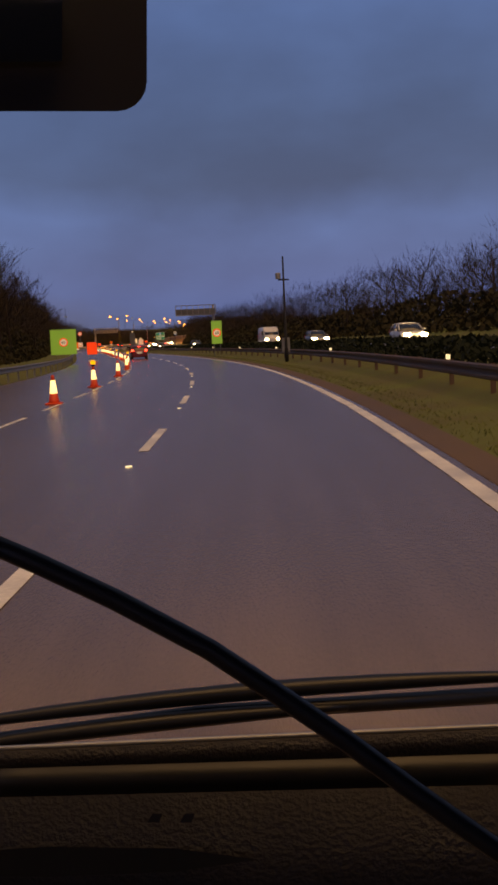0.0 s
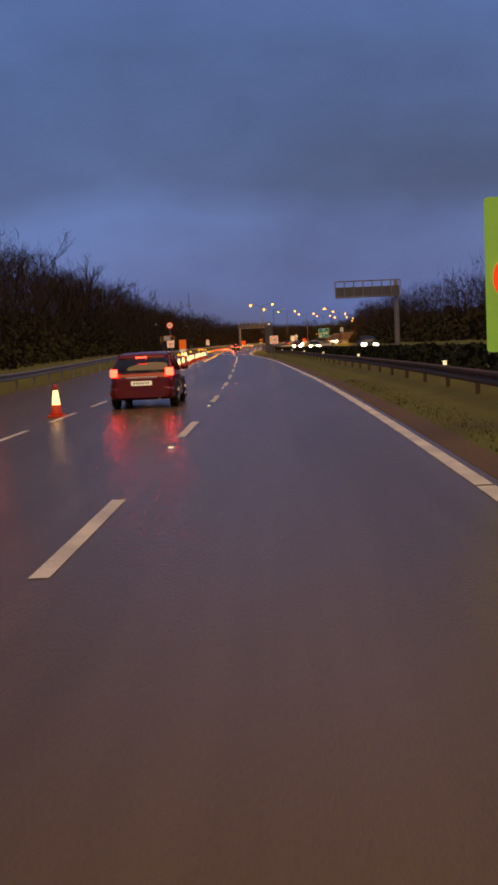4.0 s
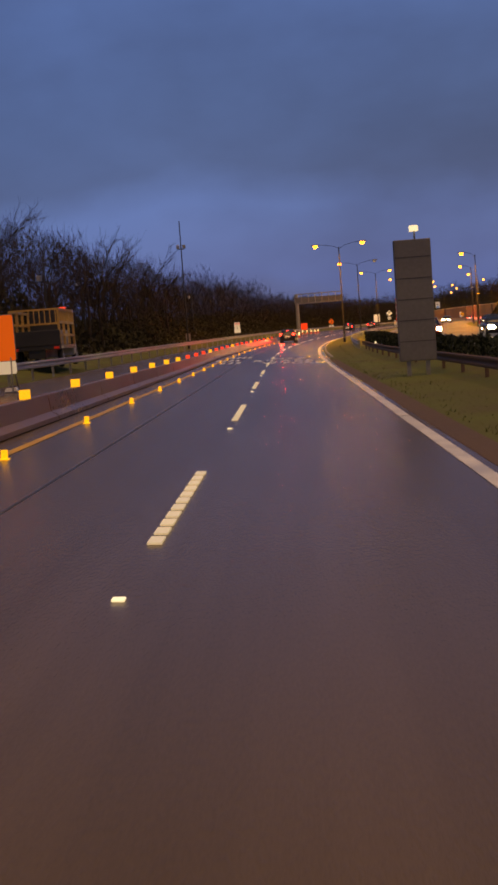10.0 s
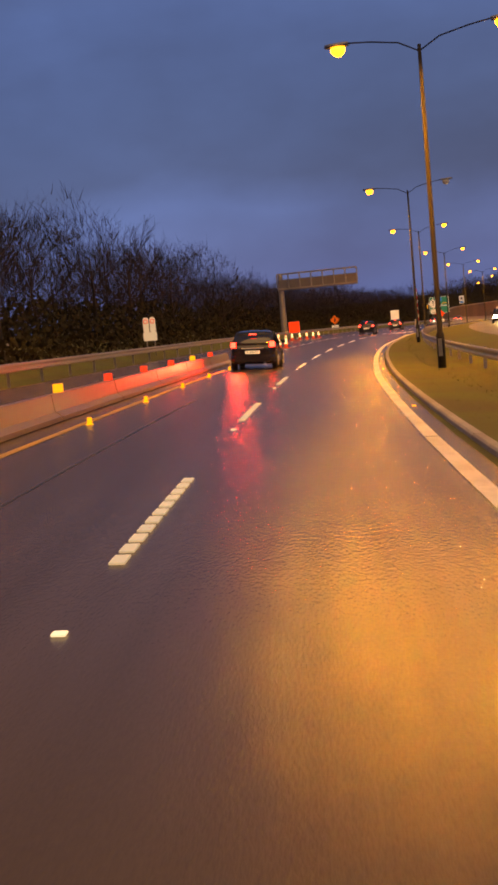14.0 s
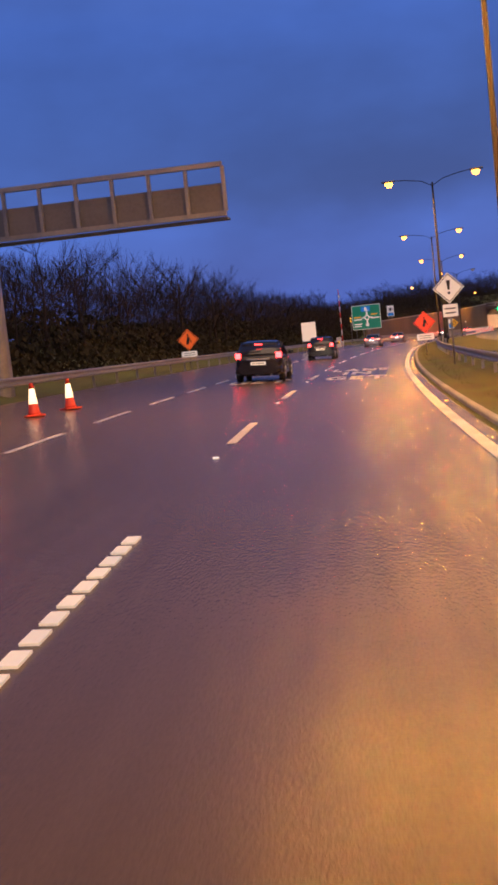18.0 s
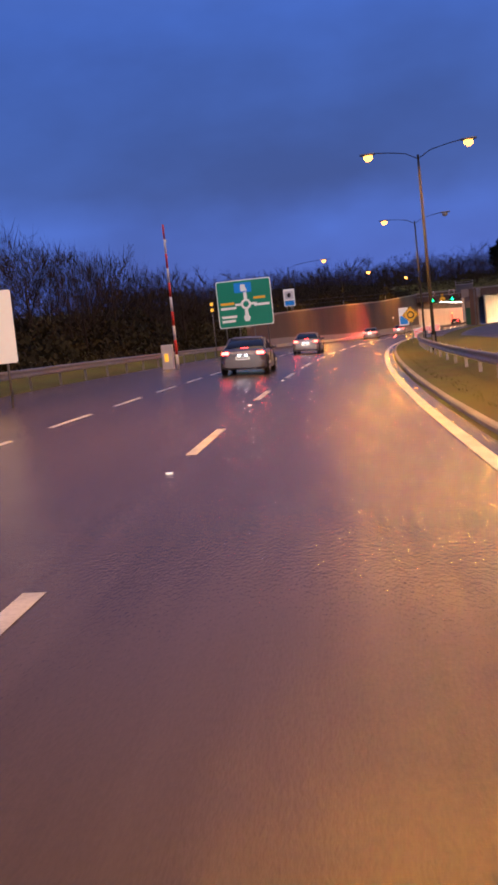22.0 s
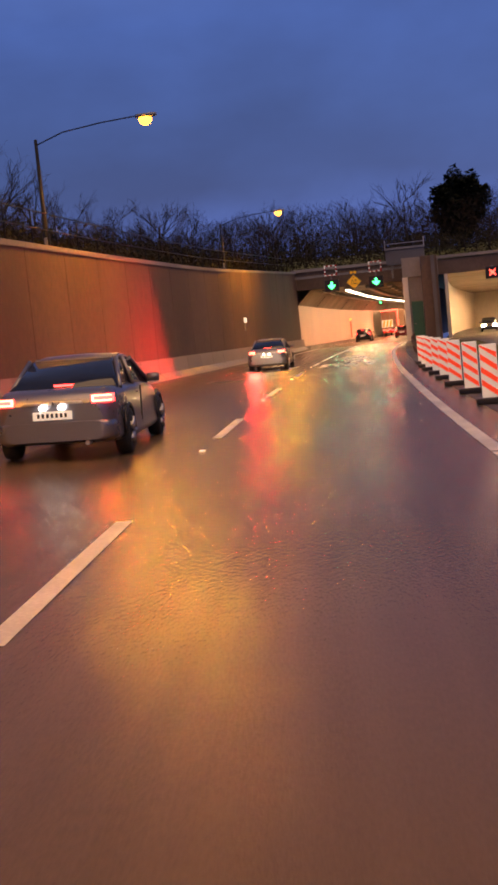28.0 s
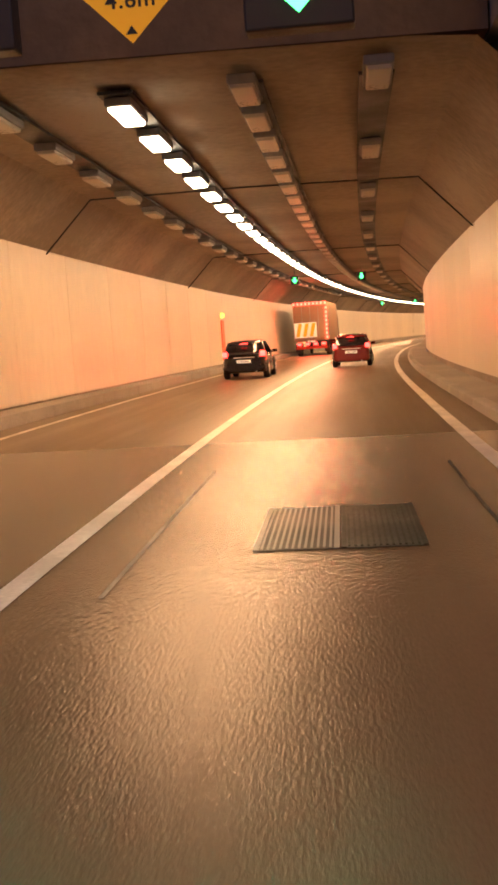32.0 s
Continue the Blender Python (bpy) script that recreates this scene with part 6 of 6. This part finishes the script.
def woodland(name, label, spots):
    """Trees too many and too deep in the belt to count, as one mesh."""
    V_, F_, base = [], [], 0
    parts = []
    for trunk, crown in LIGHT:
        got = []
        for me in (trunk, crown):
            co = np.array([v.co[:] for v in me.vertices])
            got.append((co, [tuple(p.vertices) for p in me.polygons]))
        parts.append(got)
    for i, (s, o, z, size, turn) in enumerate(spots):
        p, c, n = P(s, o, z), math.cos(turn), math.sin(turn)
        for co, fs in parts[i % 3]:
            q = np.stack([co[:, 0] * c - co[:, 1] * n, co[:, 0] * n + co[:, 1] * c, co[:, 2]], 1) * size + np.array(p)
            V_.append(q)
            F_ += [tuple(k + base for k in f) for f in fs]
            base += len(co)
    me = bpy.data.meshes.new(name)
    me.from_pydata(np.concatenate(V_).tolist(), [], F_)
    return tagged(place(name, me, "twig"), label, "woodland", kind="stuff")


rng = random.Random(7)
for s in np.arange(-10, 590, 5.0):
    o = -(14.0 + rng.uniform(-1.0, 1.8))
    ss = float(s) + rng.uniform(-1.8, 1.8)
    tree_at(ss, o, rise(ss, o) - 0.1, rng.uniform(0.70, 1.0) * (1.0 if s < 400 else 0.8), rng.randrange(5), rng.uniform(0, 360))
for s in np.arange(0, 640, 8.0):
    o = 27.0 + rng.uniform(-1.5, 2.0)
    ss = float(s) + rng.uniform(-2.5, 2.5)
    tree_at(ss, o, rise(ss, o) - 0.1, rng.uniform(0.6, 0.85), rng.randrange(5), rng.uniform(0, 360), "bare dark tree beyond the opposite carriageway")
# the wooded hill above the tunnel and the cutting
for _ in range(62):
    ss, o = rng.uniform(716, 760), rng.uniform(-32, 26)
    tree_at(ss, o, rise(ss, o) - 0.1, rng.uniform(0.6, 0.95), rng.randrange(5), rng.uniform(0, 360), "bare winter tree on the hill above the tunnel")
for _ in range(34):
    ss = rng.uniform(592, 712)
    o = wall_o(ss) - rng.uniform(5, 20)
    tree_at(ss, o, rise(ss, o) - 0.1, rng.uniform(0.5, 0.75), rng.randrange(5), rng.uniform(0, 360), "bare winter tree behind the retaining wall")
spots = []
for _ in range(210):
    s, o = rng.uniform(-15, 590), -rng.uniform(16.5, 27)
    spots.append((s, o, rise(s, o) - 0.1, rng.uniform(0.7, 1.05) * (1.0 if s < 400 else 0.85), rng.uniform(0, 6.3)))
for _ in range(120):
    s, o = rng.uniform(0, 650), rng.uniform(29, 40)
    spots.append((s, o, rise(s, o) - 0.1, rng.uniform(0.75, 1.05), rng.uniform(0, 6.3)))
for _ in range(120):
    s, o = rng.uniform(740, 810), rng.uniform(-55, 40)
    spots.append((s, o, rise(s, o) - 0.1, rng.uniform(0.65, 1.0), rng.uniform(0, 6.3)))
woodland("woodland", "deep belt of bare dark winter trees", spots)


def thicket(name, label, count, where, size, mat, category, seed):
    """Dense tangle of small upright leaves and stems; where(rng) gives s, o, z."""
    r = random.Random(seed)
    verts, faces = [], []
    for _ in range(count):
        s, o, z = where(r)
        p = P(s, o, z)
        a, b = r.uniform(0, 6.28), r.uniform(-0.8, 0.8)
        sz = r.uniform(*size)
        u = Vector((math.cos(a), math.sin(a), b)).normalized() * sz
        w = Vector((-math.sin(a) * 0.4, math.cos(a) * 0.4, r.uniform(0.5, 1.0))) * sz
        i = len(verts)
        verts += [p - u * 0.5, p + w * 0.5, p + u * 0.5, p - w * 0.5]
        faces.append((i, i + 1, i + 2, i + 3))
    me = bpy.data.meshes.new(name)
    me.from_pydata(verts, [], faces)
    return tagged(place(name, me, mat), label, category, kind="stuff")


def left_belt(r):
    s = r.uniform(-20, 592)
    o = -12.2 - abs(r.gauss(0, 4.0))
    top = (2.6 + 1.6 * noise.noise((s * 0.06, o * 0.1, 1.0))) * smooth(11.5, 15, -o)
    return s, o, rise(s, o) + max(0.1, top) * r.random() ** 0.8


def right_belt(r):
    s = r.uniform(-10, 640)
    o = 24.5 + abs(r.gauss(0, 5.0))
    top = (3.2 + 1.6 * noise.noise((s * 0.05, o * 0.1, 5.0))) * smooth(23.5, 28, o)
    return s, o, rise(s, o) + max(0.1, top) * r.random() ** 0.8


def hill_belt(r):
    s, o = r.uniform(711, 800), r.uniform(-50, 40)
    top = 2.4 + 2.0 * noise.noise((s * 0.08, o * 0.12, 9.0))
    return s, o, rise(s, o) + max(0.2, top) * r.random()


def wall_belt(r):
    s = r.uniform(588, 712)
    o = wall_o(min(s, 709)) - 1.2 - abs(r.gauss(0, 9))
    top = 1.0 + 2.2 * smooth(2, 8, wall_o(min(s, 709)) - o)
    return s, o, rise(s, o) + top * r.random()


def median_hedge(r):
    s = r.uniform(-20, 330)
    o = r.uniform(7.0, 8.8)
    top = 1.12 + 0.10 * noise.noise((s * 0.4, o, 3.0))
    return s, o, 0.15 + top * r.random()


def brushwood(name, label, count, where, mat, seed, tall=(0.5, 1.5)):
    """Countless thin upright stems and twigs, each one sliver."""
    r = random.Random(seed)
    verts, faces = [], []
    for _ in range(count):
        s, o, z = where(r)
        p = P(s, o, z)
        a, w = r.uniform(0, 6.28), r.uniform(0.008, 0.024)
        d = Vector((math.cos(a), math.sin(a), 0)) * w
        ln = r.uniform(*tall)
        lean = Vector((r.gauss(0, 0.45), r.gauss(0, 0.45), r.uniform(0.5, 1.0))).normalized() * ln
        i = len(verts)
        verts += [p - d, p + d, p + lean]
        faces.append((i, i + 1, i + 2))
    me = bpy.data.meshes.new(name)
    me.from_pydata(verts, [], faces)
    return tagged(place(name, me, mat), label, "brushwood", kind="stuff")


def crowns(o0, o1, base, swing, s0, s1, seed):
    def where(r):
        s = r.uniform(s0, s1)
        o = r.uniform(o0, o1)
        top = base + swing * noise.noise((s * 0.055, o * 0.07, seed)) + 1.6 * noise.noise((s * 0.25, o * 0.2, seed + 3))
        return s, o, rise(s, o) + max(0.3, top) * (0.8 if 420 < s < 600 else 1.0) * r.random() ** 0.75
    return where


brushwood("brushwood", "dense tangle of bare twigs in the roadside belt", 200000, crowns(-22, -13.2, 6.9, 2.6, -20, 590, 1.0), "twig", 11)
brushwood("brushwood", "dense tangle of bare twigs beyond the opposite carriageway", 120000, crowns(26, 36, 7.3, 2.4, -10, 650, 5.0), "twig", 12)
brushwood("brushwood", "dense tangle of bare twigs on the hill", 70000, crowns(-45, 35, 5.0, 2.2, 714, 790, 9.0), "twig", 13, (0.35, 1.0))


def wall_twigs(r):
    s = r.uniform(588, 712)
    o = wall_o(min(s, 709)) - r.uniform(3.5, 22)
    return s, o, rise(s, o) + (2.6 + 1.6 * noise.noise((s * 0.1, o * 0.1, 2.0))) * r.random()


brushwood("brushwood", "dense tangle of bare twigs behind the wall", 36000, wall_twigs, "twig", 14, (0.3, 0.9))
thicket("scrub", "dense dark scrub under the roadside trees", 100000, left_belt, (0.14, 0.42), "scrub", "scrub", 1)
thicket("scrub", "dense dark scrub beyond the opposite carriageway", 42000, right_belt, (0.3, 0.8), "scrub", "scrub", 2)
thicket("scrub", "brown undergrowth on the hill above the portal", 90000, hill_belt, (0.10, 0.28), "scrub", "scrub", 3)
thicket("scrub", "brown undergrowth behind the wall", 48000, wall_belt, (0.10, 0.26), "scrub", "scrub", 4)
thicket("hedge", "low black hedge between the carriageways", 52000, median_hedge, (0.10, 0.24), "leaf", "hedge", 5)


def evergreen(s, o, z, r_):
    g = thing("evergreen_tree", F(s, o, z), "round dense dark evergreen tree above the portal", "tree")
    part("trunk", tubed([(0, 0, -0.5), (0.1, 0, 3.0), (0.0, 0.1, 6.5)], [0.28, 0.22, 0.1], 8), "bark", g)
    r = random.Random(21)
    for k in range(5):
        a = k * 1.25
        part("limb", tubed([(0, 0, 2.5 + 0.4 * k), (0.9 * math.cos(a), 0.9 * math.sin(a), 3.6 + 0.4 * k), (1.9 * math.cos(a), 1.9 * math.sin(a), 4.4 + 0.4 * k)], [0.12, 0.08, 0.03], 6), "bark", g)
    verts, faces = [], []
    for _ in range(13000):
        d = Vector((r.gauss(0, 1), r.gauss(0, 1), r.gauss(0, 1))).normalized()
        k = r_ * (0.74 + 0.30 * noise.noise(d * 2.2) + 0.16 * noise.noise(d * 6.0)) * r.random() ** 0.3
        p = Vector((0, 0, 5.0)) + Vector((d.x * k, d.y * k, d.z * k * (1.05 if d.z > 0 else 1.35)))
        a, sz = r.uniform(0, 6.28), r.uniform(0.12, 0.30)
        u = Vector((math.cos(a), math.sin(a), r.uniform(-0.6, 0.6))) * sz
        w = Vector((-math.sin(a), math.cos(a), r.uniform(-0.8, 0.8))) * sz * 0.6
        i = len(verts)
        verts += [p - u, p + w, p + u, p - w]
        faces.append((i, i + 1, i + 2, i + 3))
    me = bpy.data.meshes.new("crown")
    me.from_pydata(verts, [], faces)
    place("crown", me, "leaf", g)


evergreen(736.0, 9.9, rise(736, 9.9) + 0.0, 4.1)


# ---- the car that the ride begins in: dashboard, wipers, mirror and a hanging lead ----
def cockpit():
    base = ride(*RIDE[0][1:])
    g = thing("car_cockpit", base, "dark car interior with mirror, wipers and dashboard", "car interior")
    half = math.tan(cam.data.angle / 2)

    def at(x, y, d):
        """Local place d metres ahead, at the picture position (x, y) in widths from the middle."""
        return Vector((x * 2 * half * d, y * 2 * half * d, -d))

    def slab(name, top, bottom, d0, d1, mat, label=""):
        rows = []
        for (x, y0), (_, y1) in zip(top, bottom):
            rows.append([at(x, y0, d0), at(x, y0, d1), at(x, y1, d1), at(x, y1, d0)])
        return part(name, loft(rows), mat, g, label)

    xs = np.linspace(-0.62, 0.62, 9)
    # dashboard top, dark cowl line, glass base with dirt, wiper arms
    slab("dashboard", [(x, -0.700 + 0.025 * x) for x in xs], [(x, -1.05) for x in xs], 0.62, 0.70, "trim", "dull dark dashboard top")
    slab("dash_edge", [(x, -0.640 + 0.030 * x) for x in xs], [(x, -0.706 + 0.02 * x) for x in xs], 0.75, 0.80, "dark", "black windscreen edge band")
    slab("cowl", [(x, -0.590 + 0.05 * x) for x in xs], [(x, -0.645 + 0.03 * x) for x in xs], 0.90, 0.96, "trim", "dusty plastic cowl below the glass")
    part("cowl_edge", tubed([at(x, -0.592 + 0.045 * x, 0.885) for x in xs], 0.0022, 6), "steel", g)
    for dy, x0, x1 in ((-0.520, -0.62, 0.62), (-0.565, -0.62, 0.20)):
        pts = [at(x, dy + 0.085 * x + 0.02 * math.cos(2.4 * x), 0.98) for x in np.linspace(x0, x1, 12)]
        part("wiper_blade", tubed(pts, [0.004 + 0.004 * math.sin(math.pi * i / 11) for i in range(12)], 6), "dark", g)
    part("wiper_arm", tubed([at(-0.62, -0.615, 0.985), at(-0.1, -0.545, 0.985), at(0.62, -0.50, 0.985)], 0.0075, 6), "dark", g)
    for x in (-0.19, -0.125):
        part("clip", loft([[at(x + dx, -0.755 + dy, d) for dx, dy in ((-0.014, -0.008), (0.010, -0.008), (0.016, 0.010), (-0.004, 0.010))] for d in (0.600, 0.612)]), "dark", g)
    vent = [(-0.62, -0.825), (-0.40, -0.812), (-0.15, -0.815), (0.02, -0.838), (-0.15, -0.862), (-0.40, -0.872), (-0.62, -0.870)]
    part("vent", loft([[at(x, y, d) for x, y in vent] for d in (0.606, 0.614)]), "rubber", g, "long black demister vent")
    # lead that hangs across the view
    lead = [(-0.56, 0.315 - 0.50), (-0.42, 0.255 - 0.50), (-0.27, 0.185 - 0.50), (-0.08, 0.085 - 0.50), (0.05, 0.0 - 0.50), (0.19, -0.095 - 0.50), (0.33, -0.20 - 0.50), (0.50, -0.32 - 0.50), (0.62, -0.40 - 0.50)]
    part("hanging_lead", tubed([at(x, y, 0.27) for x, y in lead], 0.0026, 8), "dark", g)
    # rear-view mirror with its glass
    x0, x1, y0, y1 = -0.75, -0.205, 0.665, 0.95
    pts = []
    for cx, cy, a0 in ((x1 - 0.06, y0 + 0.06, -90), (x1 - 0.06, y1 - 0.06, 0), (x0 + 0.06, y1 - 0.06, 90), (x0 + 0.06, y0 + 0.06, 180)):
        for k in range(6):
            a = radians(a0 + 18 * k)
            pts.append((cx + 0.06 * math.cos(a), cy + 0.06 * math.sin(a)))
    part("mirror_shell", loft([[at(cxy[0], cxy[1], d) for cxy in pts] for d in (0.50, 0.54)]), "dark", g)
    mg = [(x if x > -0.3 else x, y) for x, y in ((-0.75, 0.765), (-0.375, 0.765), (-0.375, 0.95), (-0.75, 0.95))]
    part("mirror_glass", loft([[at(x, y, d - (y - 0.765) * 0.05) for x, y in mg] for d in (0.492, 0.499)]), "mirror", g)

    # unseen roof, sides and back behind the eye, added to shade the dashboard
    shell = bmesh.new()
    for a in ((-0.78, 0.42, -0.35, 0.78, 0.46, 1.9), (-0.78, -1.0, -0.35, -0.74, -0.12, 1.9), (-0.78, -0.12, -0.35, -0.74, 0.42, 0.1), (0.74, -1.0, -0.35, 0.78, 0.42, 1.9), (-0.74, -1.0, 1.86, 0.74, -0.10, 1.9)):
        box(shell, *a)
    part("cabin_lining", shell, "dark", g, "unseen dark cabin lining that keeps the sun off the dashboard")
    head_beams(F(RIDE[0][1] - 1.6, RIDE[0][2] - 0.4), 3.6, 0.30)


cockpit()
